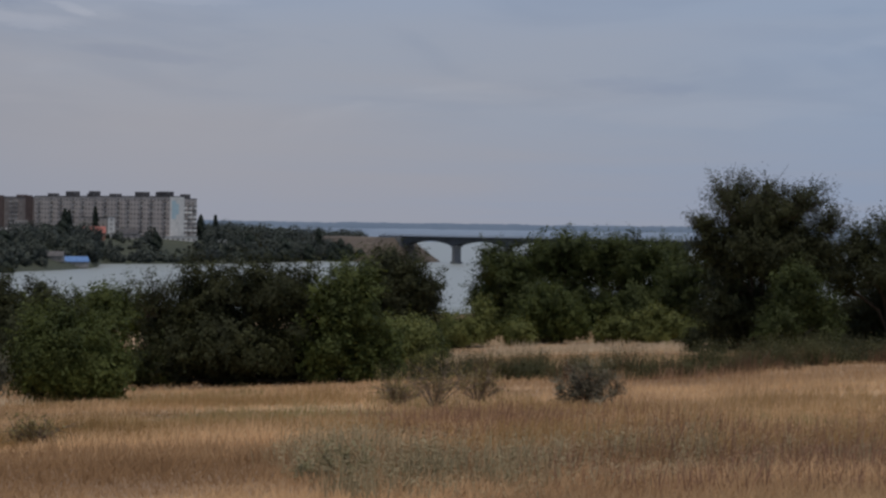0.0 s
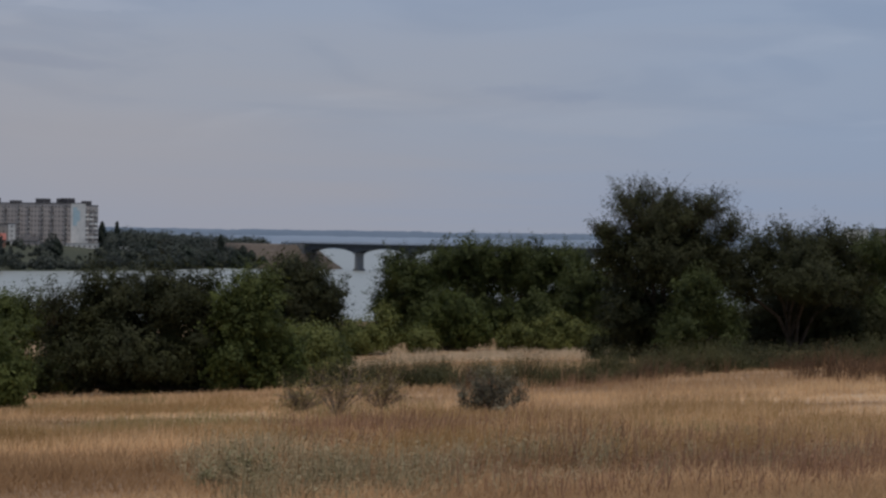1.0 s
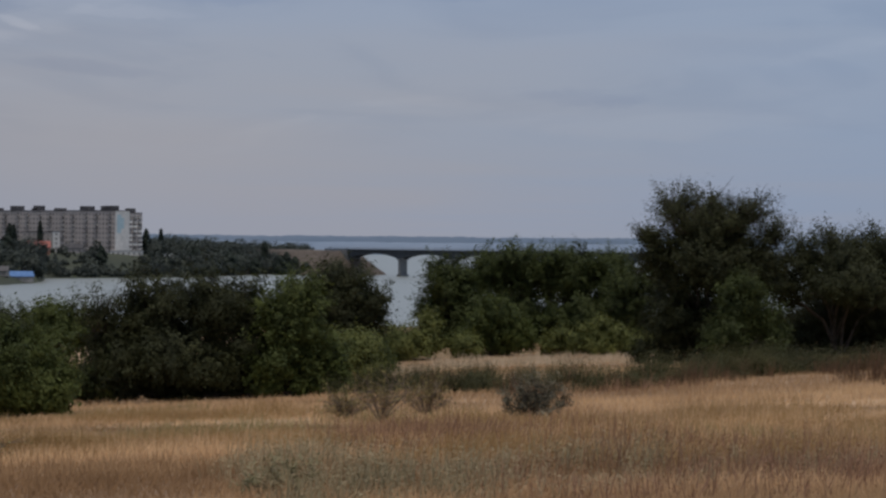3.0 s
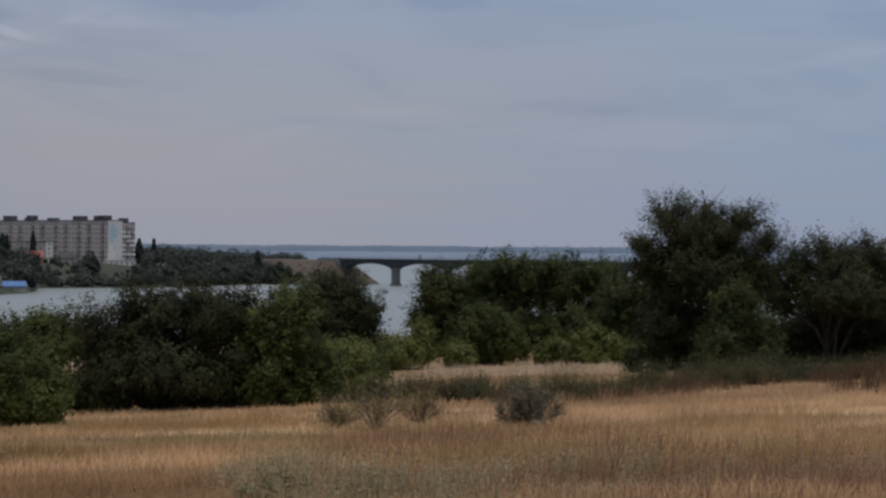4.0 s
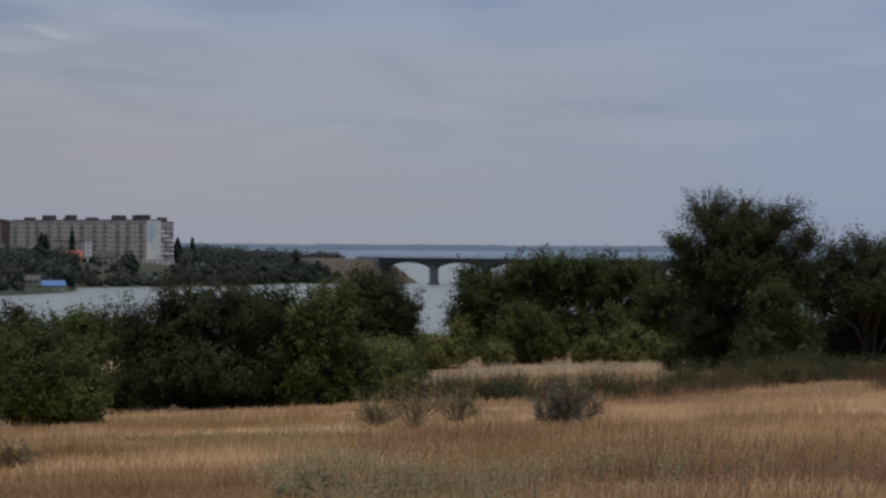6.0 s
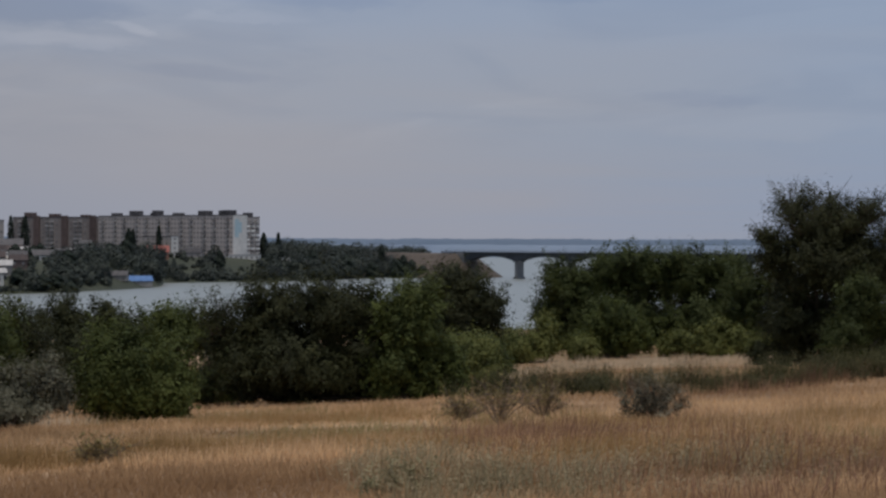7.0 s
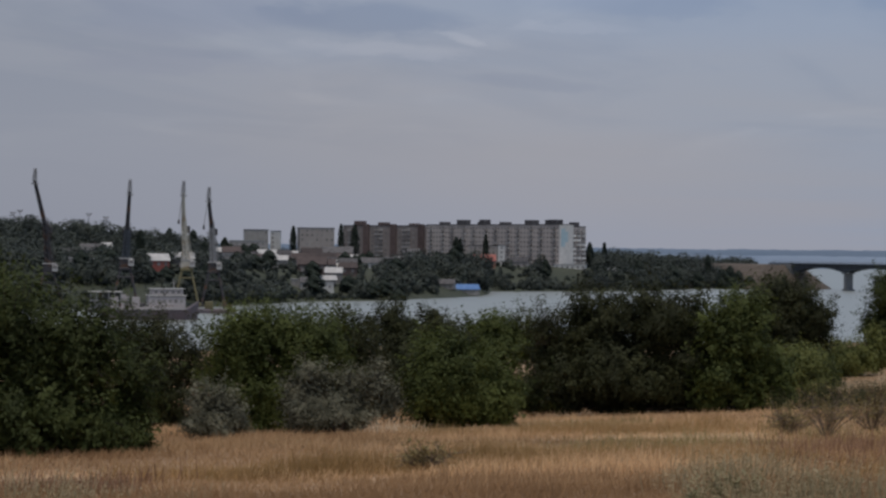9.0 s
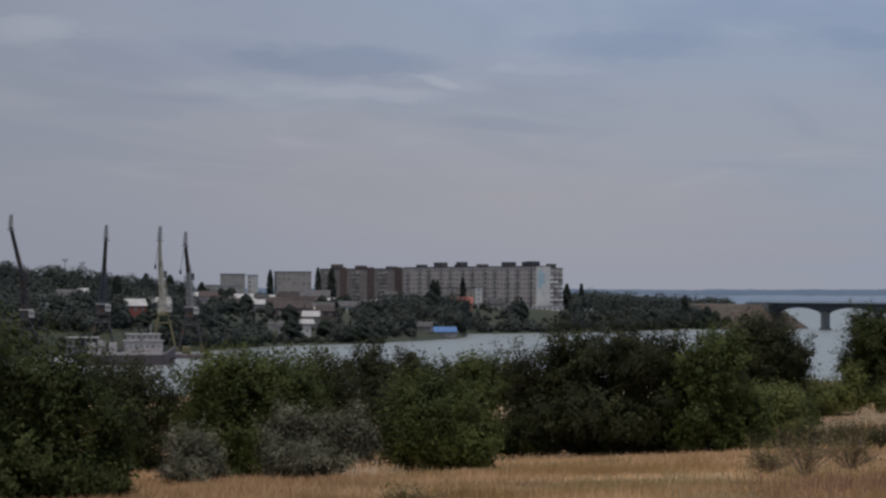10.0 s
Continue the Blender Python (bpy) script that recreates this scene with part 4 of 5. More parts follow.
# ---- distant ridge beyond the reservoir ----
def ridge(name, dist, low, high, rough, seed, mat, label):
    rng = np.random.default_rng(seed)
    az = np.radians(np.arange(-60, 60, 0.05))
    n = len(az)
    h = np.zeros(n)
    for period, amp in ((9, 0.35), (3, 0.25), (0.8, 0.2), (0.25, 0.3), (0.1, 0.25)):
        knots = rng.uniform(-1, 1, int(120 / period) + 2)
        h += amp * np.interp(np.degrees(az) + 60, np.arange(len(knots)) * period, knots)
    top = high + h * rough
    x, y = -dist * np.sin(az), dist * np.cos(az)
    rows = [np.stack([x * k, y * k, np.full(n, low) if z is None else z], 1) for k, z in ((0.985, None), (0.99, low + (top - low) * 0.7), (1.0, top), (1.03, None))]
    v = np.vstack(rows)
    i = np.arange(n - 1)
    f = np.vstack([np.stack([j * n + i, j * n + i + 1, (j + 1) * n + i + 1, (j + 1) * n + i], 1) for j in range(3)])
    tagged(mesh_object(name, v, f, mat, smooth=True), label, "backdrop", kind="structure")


# Air haze of distance is put into the bluish base colour and a weak glow.
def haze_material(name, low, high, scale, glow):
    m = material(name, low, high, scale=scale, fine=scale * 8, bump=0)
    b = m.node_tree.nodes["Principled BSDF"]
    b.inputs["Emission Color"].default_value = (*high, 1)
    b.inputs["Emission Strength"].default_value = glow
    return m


ridge("backdrop_ridge", 4620, WATER - 2, EYE + 9.6, 2.4, 4, haze_material("haze_painted_ridge", (0.055, 0.080, 0.12), (0.080, 0.105, 0.145), 0.004, 0.5), "wooded ridge on the far shore with blue haze painted in")
# Low layer with the paler haze at the ridge foot painted and glowing in.
ridge("backdrop_shore", 4350, WATER - 2, EYE - 1.5, 1.2, 9, haze_material("haze_painted_shore", (0.085, 0.115, 0.165), (0.125, 0.155, 0.205), 0.004, 0.5), "low fields of the far shore painted as a pale haze band")


# ---- trees ----
def tree(name, az, d, lobes, mat, label, category="tree", count=16000, size=0.10, stems=3, seed=1, sparse=0.0, dead=0, group="", cluster=0.17, sink=0.0, airy=0, skirt=True):
    """lobes: (right, back, up, half width, half height) in metres from the foot. A crown of leaves on twigs round the lobes, on forked stems."""
    rng = np.random.default_rng(seed)
    count = int(count * 3.5)
    x, y = polar(az, d)
    root = new(name)
    root.matrix_basis = pose(x, y, float(ground_z(x, y)) - 0.03 - sink, 0, 0, az)
    tagged(root, label, category, group)
    seg, cents, outs, sizes = [], [], [], []
    if skirt:
        # low branches that hang into the grass
        left, right = min(q[0] - q[3] * 0.8 for q in lobes), max(q[0] + q[3] * 0.8 for q in lobes)
        n = max(2, int((right - left) / 0.75))
        wide = (right - left) / n * 0.62
        lobes = list(lobes) + [(left + (right - left) * (i + 0.5) / n, rng.uniform(-0.3, 0.5), 0.42, wide, 0.5 + 0.2 * rng.random()) for i in range(n)]
    vol = np.array([w * w * h for _, _, _, w, h in lobes]) ** 0.75
    feet = [np.array([rng.uniform(-0.25, 0.25), rng.uniform(-0.2, 0.2), 0.0]) for _ in range(stems)]
    for number, ((lx, ly, lz, w, h), share) in enumerate(zip(lobes, vol / vol.sum())):
        c = np.array([lx, ly, lz])
        foot = feet[int(rng.integers(stems))]
        knee = foot * 0.6 + np.array([lx * 0.3, ly * 0.3, lz * 0.5])
        low = c - np.array([0, 0, h * 0.35])
        seg += [(foot, knee, 0.085, 0.06), (knee, low, 0.06, 0.04), (low, c + np.array([0, 0, h * 0.5]), 0.04, 0.012)]
        if number < airy:
            # open crown: arching twigs that carry their leaves towards drooping ends, with sky between them
            nt = int(26 + 32 * w * h)
            for _ in range(nt):
                a, up = rng.uniform(0, 2 * math.pi), rng.uniform(-0.25, 1.0)
                way = np.array([math.cos(a) * w, math.sin(a) * w * 0.8, up * h]) * rng.uniform(0.5, 1.08)
                start = c + np.array([rng.normal() * 0.16 * w, rng.normal() * 0.16 * w, -0.45 * h])
                bend = np.array([way[0] * 0.15, way[1] * 0.15, -rng.uniform(0.10, 0.36)])
                steps = np.linspace(0, 1, 5)[:, None]
                curve = start + (way + np.array([0, 0, 0.45 * h + 0.25])) * steps + bend * steps ** 2.5
                seg += [(curve[i], curve[i + 1], 0.014 - 0.0025 * i, 0.0115 - 0.0025 * i) for i in range(4)]
                nl = int(rng.integers(40, 70))
                at = 0.25 + 0.8 * rng.random((nl, 1)) ** 0.7
                spot = start + (way + np.array([0, 0, 0.45 * h + 0.25])) * at + bend * at ** 2.5 + rng.normal(size=(nl, 3)) * 0.10
                cents.append(spot)
                outs.append((spot - c) / (np.linalg.norm(spot - c, axis=1)[:, None] + 1e-9))
                sizes.append(np.full(nl, 1.1))
            continue
        nl = int(count * share)
        nc = max(8, nl // 30)
        # boughs: smaller rounded masses that bulge out of the lobe
        nb = max(6, int(9 + 7 * w))
        ub = rng.normal(size=(nb, 3))
        ub /= np.linalg.norm(ub, axis=1)[:, None]
        size_l = np.array([w, w * 0.9, h]) * 1.1
        bough = c + ub * size_l * rng.uniform(0.40, 0.72, nb)[:, None]
        swell = rng.uniform(0.30, 0.52, nb)
        own = rng.integers(0, nb, nc)
        u = rng.normal(size=(nc, 3))
        u /= np.linalg.norm(u, axis=1)[:, None]
        rad = 1.03 - 0.6 * rng.random(nc) ** 1.6 + 0.08 * rng.normal(size=nc)
        p = bough[own] + u * rad[:, None] * swell[own][:, None] * size_l
        core = rng.random(nc) < 0.30
        p[core] = c + np.clip(rng.normal(size=(int(core.sum()), 3)), -2, 2) * size_l * 0.36
        p[:, 2] = np.where(p[:, 2] < 0.1, 0.1 + 0.35 * rng.random(nc), p[:, 2])
        keep = rng.random(len(p)) > sparse * smooth(lz, lz + h, p[:, 2])
        p, own = p[keep], own[keep]
        inner = core[keep]
        uu = (p - c) / (np.linalg.norm(p - c, axis=1)[:, None] + 1e-9)
        for k in range(nb):
            m = c + (bough[k] - c) * 0.5 + rng.normal(size=3) * 0.06
            seg += [(c - np.array([0, 0, h * 0.2]), m, 0.026, 0.016), (m, bough[k] + (bough[k] - c) * 0.25, 0.016, 0.005)]
        for q in p[:: max(1, len(p) // 24)]:
            seg.append((c + (q - c) * 0.5, q + (q - c) * 0.05, 0.010, 0.004))
        per = max(4, nl // max(1, len(p)))
        twig = uu + np.array([0, 0, 0.45]) + rng.normal(size=uu.shape) * 0.45
        reach = np.where(rng.random((len(p), 1, 1)) < 0.16, 2.0, 1.2)
        along = rng.uniform(-0.8, 1, (len(p), per, 1)) * cluster * reach
        slim = np.where(reach > 1.9, 0.24, 0.5)
        spot = p[:, None, :] + twig[:, None, :] * along + rng.normal(size=(len(p), per, 3)) * cluster * slim
        # leaves turn away from their own bough, so that each bough is lit above and dark below
        away = (p - bough[own]) / (np.linalg.norm(p - bough[own], axis=1)[:, None] + 1e-9)
        cents.append(spot.reshape(-1, 3))
        outs.append(np.repeat(np.where(inner[:, None], uu, away * 0.75 + uu * 0.45), per, 0))
        sizes.append(np.repeat(np.where(inner, 1.6, 1.0), per))
    for k in range(dead):
        c = np.array(lobes[k % len(lobes)][:3])
        q = c + np.array([rng.normal() * 0.5, rng.normal() * 0.3, lobes[k % len(lobes)][4] * rng.uniform(0.9, 1.2)])
        seg.append((c, q, 0.018, 0.004))
    cents, outs, sizes = np.vstack(cents), np.vstack(outs), np.concatenate(sizes)
    ok = cents[:, 2] > 0.05
    v, f = leaves(cents[ok], outs[ok], size * 0.92 * sizes[ok], size * 0.46 * sizes[ok], rng)
    stout = min(1.0, max(q[2] + q[4] for q in lobes) / 2.6) ** 1.5
    tv, tf = tubes([(p, q, ra * stout, rb * stout) for p, q, ra, rb in seg])
    mesh_object("trunk", tv, tf, M_BARK, root, smooth=True)
    mesh_object("crown", v, f, mat, root)
    return root


tree("tree", 19.01, 41.0, [(-0.36, 0.00, 2.23, 1.05, 1.11), (-1.59, 0.20, 2.43, 1.18, 1.11), (0.83, -0.30, 1.80, 0.87, 1.01), (1.71, 0.20, 1.28, 0.54, 0.68), (-0.16, 0.00, 0.64, 1.55, 0.63), (-1.43, 0.00, 1.24, 1.05, 0.76), (0.19, 0.30, 1.34, 1.05, 0.76), (1.18, -0.30, 0.54, 0.73, 0.34)], M_GREEN, "dense dark green wild olive at the edge of the field", "tree", count=28000, size=0.09, seed=3, sparse=0, dead=0)
tree("tree", 16.31, 66.0, [(0.36, 0.0, 2.24, 1.16, 1.19), (-0.49, 0.2, 2.45, 0.9, 0.95), (1.3, 0.2, 1.7, 0.8, 0.9), (0.2, 0.0, 0.9, 1.4, 0.8)], M_OLIVE, "dark green shrubby tree between larger ones", "tree", count=9000, size=0.10, seed=5, sparse=0, dead=0)
tree("tree", 13.37, 53.0, [(-0.77, 0.0, 1.97, 0.86, 0.88), (0.11, 0.2, 2.07, 0.89, 0.91), (0.98, -0.3, 1.85, 0.85, 0.95), (-0.13, 0.2, 0.91, 1.53, 0.78)], M_MOSS, "round dark green tree with lighter upper leaves", "tree", count=20000, size=0.09, seed=8, sparse=0.1, dead=0)
tree("tree", 11.69, 67.0, [(-0.00, 0.0, 2.15, 1.10, 1.12), (-0.55, 0.2, 0.99, 0.79, 0.83), (0.56, -0.3, 1.16, 0.79, 0.83)], M_OLIVE, "dark tree closing the hedge row", "tree", count=9000, size=0.10, seed=107, sparse=0, dead=0)
tree("shrub", 11.84, 48.5, [(-0.52, 0.0, 1.12, 0.26, 0.52), (-0.80, 0.1, 0.92, 0.28, 0.42), (-0.20, 0.1, 0.98, 0.24, 0.48), (0.28, 0.1, 0.90, 0.26, 0.50), (0.60, -0.1, 0.98, 0.22, 0.46), (0.86, 0.0, 1.08, 0.20, 0.48), (1.08, 0.1, 0.74, 0.22, 0.36), (0.05, 0.2, 0.48, 0.92, 0.36), (-0.65, 0.0, 0.46, 0.46, 0.38)], M_SILVER, "silver-grey leafed shrub with upright plumes", "shrub", count=11000, size=0.06, seed=11, sparse=0.2, dead=0, skirt=False, cluster=0.12)
tree("shrub", 14.75, 47.2, [(0.15, 0.0, 0.66, 0.26, 0.44), (-0.27, 0.2, 0.80, 0.20, 0.38), (0.42, 0.1, 0.52, 0.24, 0.36), (-0.05, 0.0, 0.36, 0.50, 0.28)], M_SILVER, "small silver-grey leafed shrub in the dry grass", "shrub", count=4500, size=0.06, seed=13, sparse=0.2, dead=0, skirt=False, cluster=0.12)
tree("tree", 8.82, 54.5, [(-0.35, 0.0, 1.38, 0.96, 0.86), (0.58, 0.2, 1.16, 0.80, 0.76), (-0.66, -0.3, 0.82, 0.68, 0.53), (0.30, 0.2, 0.66, 1.04, 0.36)], M_MOSS, "bushy green tree with a low skirt of branches", "tree", count=17000, size=0.09, seed=17, sparse=0.1, dead=0)
tree("tree", 10.09, 75.0, [(-0.61, 0.0, 2.58, 0.86, 0.90), (0.67, 0.2, 2.48, 0.85, 0.80), (1.5, 0.2, 2.0, 0.6, 0.7), (-0.03, -0.3, 1.38, 1.55, 0.98)], M_OLIVE, "dark tree with a ragged flat top behind the bushes", "tree", count=12000, size=0.11, seed=19, sparse=0, dead=0)
tree("tree", 7.85, 76.0, [(-0.35, 0.0, 1.98, 1.05, 0.95), (0.56, 0.2, 2.05, 0.80, 0.96)], M_MOSS, "green tree behind the hedge row", "tree", count=9000, size=0.11, seed=131, sparse=0, dead=0)
tree("tree", 4.89, 62.0, [(-2.10, 0.0, 2.19, 0.65, 0.85), (-0.79, 0.2, 2.32, 0.92, 1.08), (0.52, -0.3, 2.49, 0.92, 1.02), (1.58, 0.2, 2.38, 0.88, 1.00), (-1.58, 0.0, 0.95, 0.99, 0.69), (-1.7, 0.3, 1.6, 0.75, 0.6), (-0.4, 0.3, 1.6, 0.9, 0.6), (-0.12, -0.3, 1.08, 1.54, 0.76), (1.62, 0.0, 1.10, 1.33, 0.69)], M_OLIVE, "wide dense wild olive with a dark crown", "tree", count=40000, size=0.095, seed=23, sparse=0.35, dead=5, airy=1)
tree("tree", 2.23, 61.5, [(-0.15, 0.0, 1.98, 1.00, 1.15), (0.64, 0.2, 1.07, 0.74, 0.68), (-0.53, -0.3, 0.98, 0.71, 0.61)], M_MOSS, "green rounded tree at the end of the hedge", "tree", count=15000, size=0.095, seed=127, sparse=0.1, dead=0)
tree("tree", 1.18, 86.0, [(0.06, 0.0, 3.08, 1.51, 1.09), (-1.03, 0.2, 2.60, 1.04, 0.99), (1.06, -0.3, 2.47, 0.81, 1.05), (0.08, 0.2, 1.41, 1.70, 1.29)], M_OLIVE, "round dark tree in front of the water", "tree", count=17000, size=0.12, seed=29, sparse=0.1, dead=0)
tree("shrub", 1.06, 66.0, [(0.16, 0.0, 1.05, 0.80, 0.57), (-0.75, 0.2, 0.54, 0.63, 0.30), (0.70, -0.3, 0.60, 0.49, 0.30)], M_LIGHT, "bright green young shrub at the end of the tree row", "shrub", count=8000, size=0.09, seed=31, sparse=0.1, dead=0, skirt=False)
tree("shrub", -0.39, 95.0, [(-0.10, 0.0, 0.62, 1.20, 0.82), (0.87, 0.2, 0.97, 0.78, 0.78), (-0.76, -0.3, 0.27, 0.74, 0.56)], M_LIGHT, "yellow-green bushy shrub in a gap of the trees", "shrub", count=8500, size=0.11, seed=37, sparse=0.1, dead=0, skirt=False)
tree("tree", -1.56, 106.0, [(-0.20, 0.0, 2.98, 1.30, 1.44), (-0.88, 0.2, 1.59, 0.93, 1.30), (0.83, -0.3, 1.36, 1.30, 1.30)], M_GREEN, "leafy dark tree beside a view of the water", "tree", count=16000, size=0.12, seed=41, sparse=0.3, dead=0)
tree("tree", -2.97, 108.0, [(-0.07, 0.0, 3.53, 1.51, 1.28), (-1.21, 0.2, 3.13, 1.18, 1.18), (1.26, -0.3, 3.22, 1.28, 1.23), (-0.03, 0.2, 1.08, 2.15, 1.21)], M_GREEN, "tall dark olive tree in the middle row", "tree", count=20000, size=0.12, seed=43, sparse=0.1, dead=0)
tree("tree", -4.78, 107.0, [(-0.68, 0.0, 3.19, 1.27, 1.27), (0.88, 0.2, 3.09, 1.31, 1.31), (-0.14, -0.3, 1.03, 2.13, 1.27)], M_GREEN, "broad dark olive tree in the middle row", "tree", count=20000, size=0.12, seed=47, sparse=0.1, dead=0)
tree("tree", -5.85, 104.0, [(0.95, 0.3, 2.7, 0.95, 1.25), (-0.02, 0.0, 2.02, 1.32, 1.73), (-0.61, 0.2, 0.79, 1.05, 0.93), (0.73, -0.3, 0.69, 0.93, 0.93)], M_GREEN, "dark tree beside the tall wild olive", "tree", count=10000, size=0.12, seed=139, sparse=0.1, dead=0)
tree("tree", -2.62, 97.0, [(0.05, 0.0, 1.75, 0.75, 0.80), (-0.55, 0.1, 1.25, 0.70, 0.70), (0.62, -0.2, 1.20, 0.75, 0.70), (0.0, 0.3, 0.5, 0.95, 0.42), (-1.05, 0.2, 0.72, 0.60, 0.50), (1.10, -0.3, 0.75, 0.62, 0.48)], M_MOSS, "small green tree with a bare short trunk", "tree", count=11000, size=0.10, seed=53, sparse=0.1, dead=0, skirt=False)
tree("shrub", -1.88, 95.0, [(0.00, 0.0, 0.45, 0.61, 0.45)], M_LIGHT, "small yellow-green shrub before a dark tree", "shrub", count=3500, size=0.10, seed=151, sparse=0, dead=0, skirt=False)
tree("shrub", -4.11, 96.0, [(0.00, 0.0, 0.62, 0.36, 0.46), (0.40, 0.0, 0.46, 0.34, 0.36), (-0.42, 0.0, 0.44, 0.36, 0.36)], M_LIGHT, "yellow-green low shrub before the dark trees", "shrub", count=3500, size=0.10, seed=59, sparse=0, dead=0, skirt=False)
tree("shrub", -5.24, 95.0, [(-0.75, 0.0, 0.78, 0.42, 0.62), (-0.20, 0.1, 0.98, 0.40, 0.62), (0.35, 0.0, 0.70, 0.45, 0.52), (0.95, 0.2, 0.48, 0.45, 0.42), (-0.30, 0.1, 0.42, 0.95, 0.36)], M_LIGHT, "yellow-green spreading shrub before the dark trees", "shrub", count=7500, size=0.10, seed=61, sparse=0.1, dead=0, skirt=False)
tree("shrub", -6.14, 92.0, [(0.00, 0.0, 0.44, 0.55, 0.35)], M_LIGHT, "low yellow-green shrub by the sandy patch", "shrub", count=3500, size=0.10, seed=149, sparse=0, dead=0, skirt=False)
tree("shrub", 0.44, 81.0, [(-0.26, 0.0, 0.88, 0.71, 0.62), (0.42, 0.2, 0.41, 0.44, 0.35)], M_GREEN, "green shrub in the gap before the water", "shrub", count=6000, size=0.10, seed=137, sparse=0.1, dead=0, skirt=False)
tree("tree", -7.67, 83.0, [(-1.30, 0.0, 5.45, 0.85, 1.05), (-0.00, 0.2, 5.45, 1.05, 0.95), (1.30, -0.3, 5.35, 0.95, 0.95), (-2.05, 0.0, 4.35, 0.75, 0.70), (2.15, 0.1, 4.55, 0.75, 0.85), (0.60, -0.4, 5.00, 1.10, 0.85), (-0.75, -0.4, 4.95, 1.10, 0.90), (-0.08, 0.2, 4.53, 1.45, 0.91), (-1.85, 0.0, 3.78, 0.78, 0.96), (-0.07, -0.3, 3.65, 1.63, 1.36), (1.66, 0.0, 3.68, 0.96, 1.36), (-1.00, 0.2, 1.59, 1.45, 1.36), (0.93, -0.3, 1.34, 1.54, 1.09)], M_OLIVE, "tall dark wild olive with an open twiggy top", "tree", count=52000, size=0.095, seed=67, sparse=0.2, dead=8, airy=7)
tree("tree", -8.48, 79.0, [(-0.06, 0.0, 2.09, 0.86, 0.94), (0.81, 0.2, 1.46, 0.63, 0.77), (-0.59, -0.3, 1.01, 0.77, 0.70)], M_GREEN, "smaller grey-green tree standing before a taller one", "tree", count=13000, size=0.09, seed=71, sparse=0.1, dead=0)
tree("tree", -10.64, 88.0, [(0.06, 0.0, 4.24, 1.06, 0.95), (1.43, -0.6, 3.96, 1.02, 0.91), (-1.16, -0.9, 3.81, 0.87, 0.87), (2.41, -0.4, 3.05, 0.72, 1.06), (0.60, -1.6, 2.75, 1.90, 0.85), (-1.76, -1.2, 2.87, 0.97, 1.15), (0.4, -1.0, 3.5, 1.5, 0.8), (0.60, 1.2, 1.90, 2.00, 1.10), (-1.32, 1.4, 1.33, 1.35, 0.83), (0.5, 1.8, 0.8, 2.0, 0.8), (-1.7, 1.8, 0.8, 1.2, 0.8), (2.3, 1.4, 0.9, 0.9, 0.9)], M_OLIVE, "broad dark tree with deep shade under its crown", "tree", count=38000, size=0.10, seed=73, sparse=0.2, dead=3, airy=1, skirt=True)
tree("tree", -12.89, 91.0, [(-0.89, 0.0, 3.36, 1.06, 1.10), (0.78, 0.2, 3.43, 1.50, 1.18), (-0.13, -0.3, 1.61, 1.70, 1.10)], M_GREEN, "green tree at the end of the row", "tree", count=18000, size=0.12, seed=79, sparse=0.1, dead=0)
tree("tree", -2.35, 117.0, [(-1.40, 0.0, 1.44, 1.70, 1.49), (1.22, 0.2, 1.89, 1.96, 1.70), (-0.00, -0.3, 0.35, 2.72, 1.19)], M_OLIVE, "dark tree filling the row behind others", "tree", count=9000, size=0.15, seed=171, sparse=0, dead=0)
tree("tree", -4.88, 117.0, [(-1.07, 0.0, 1.58, 1.83, 1.60), (1.27, 0.2, 1.21, 1.70, 1.60), (-0.08, -0.3, 0.08, 2.72, 1.14)], M_OLIVE, "dark broad tree filling the row behind others", "tree", count=9000, size=0.15, seed=173, sparse=0, dead=0)
tree("tree", -7.67, 100.0, [(-1.21, 0.0, 2.54, 1.55, 2.10), (1.10, 0.2, 2.81, 1.77, 2.21), (-0.03, -0.3, 0.92, 2.53, 1.22)], M_OLIVE, "dark tree close behind the tall wild olive", "tree", count=10000, size=0.14, seed=175, sparse=0, dead=0)
tree("tree", -11.24, 103.0, [(-1.11, 0.0, 2.33, 2.39, 1.71), (1.28, 0.2, 2.02, 1.82, 1.60), (0.11, -0.3, 0.79, 2.84, 1.3)], M_OLIVE, "dark tree behind the end of the row", "tree", count=10000, size=0.14, seed=177, sparse=0, dead=0)
tree("shrub", -12.15, 89.0, [(-0.50, 0.0, 1.21, 0.98, 0.78), (0.62, 0.2, 1.09, 0.78, 0.69)], M_OLIVE, "dark low shrub under the end trees", "shrub", count=7000, size=0.10, seed=161, sparse=0, dead=0, skirt=False)
tree("shrub", 2.51, 24.5, [(-0.11, 0.0, 0.33, 0.13, 0.18), (0.10, 0.1, 0.28, 0.12, 0.17), (0.28, 0.2, 0.22, 0.13, 0.14), (-0.30, -0.1, 0.18, 0.13, 0.14), (0.0, 0.2, 0.10, 0.34, 0.12)], M_SAGE, "grey-green wormwood bush standing in the dry grass", "shrub", count=520, size=0.035, seed=163, sparse=0.3, dead=0, skirt=False, cluster=0.07)
tree("shrub", 6.86, 62.0, [(0.27, 0.0, 0.76, 0.52, 0.45), (-0.31, 0.2, 0.47, 0.45, 0.31)], M_GREEN, "low green shrub at the foot of two wild olives", "shrub", count=4500, size=0.09, seed=109, sparse=0, dead=0, skirt=False)
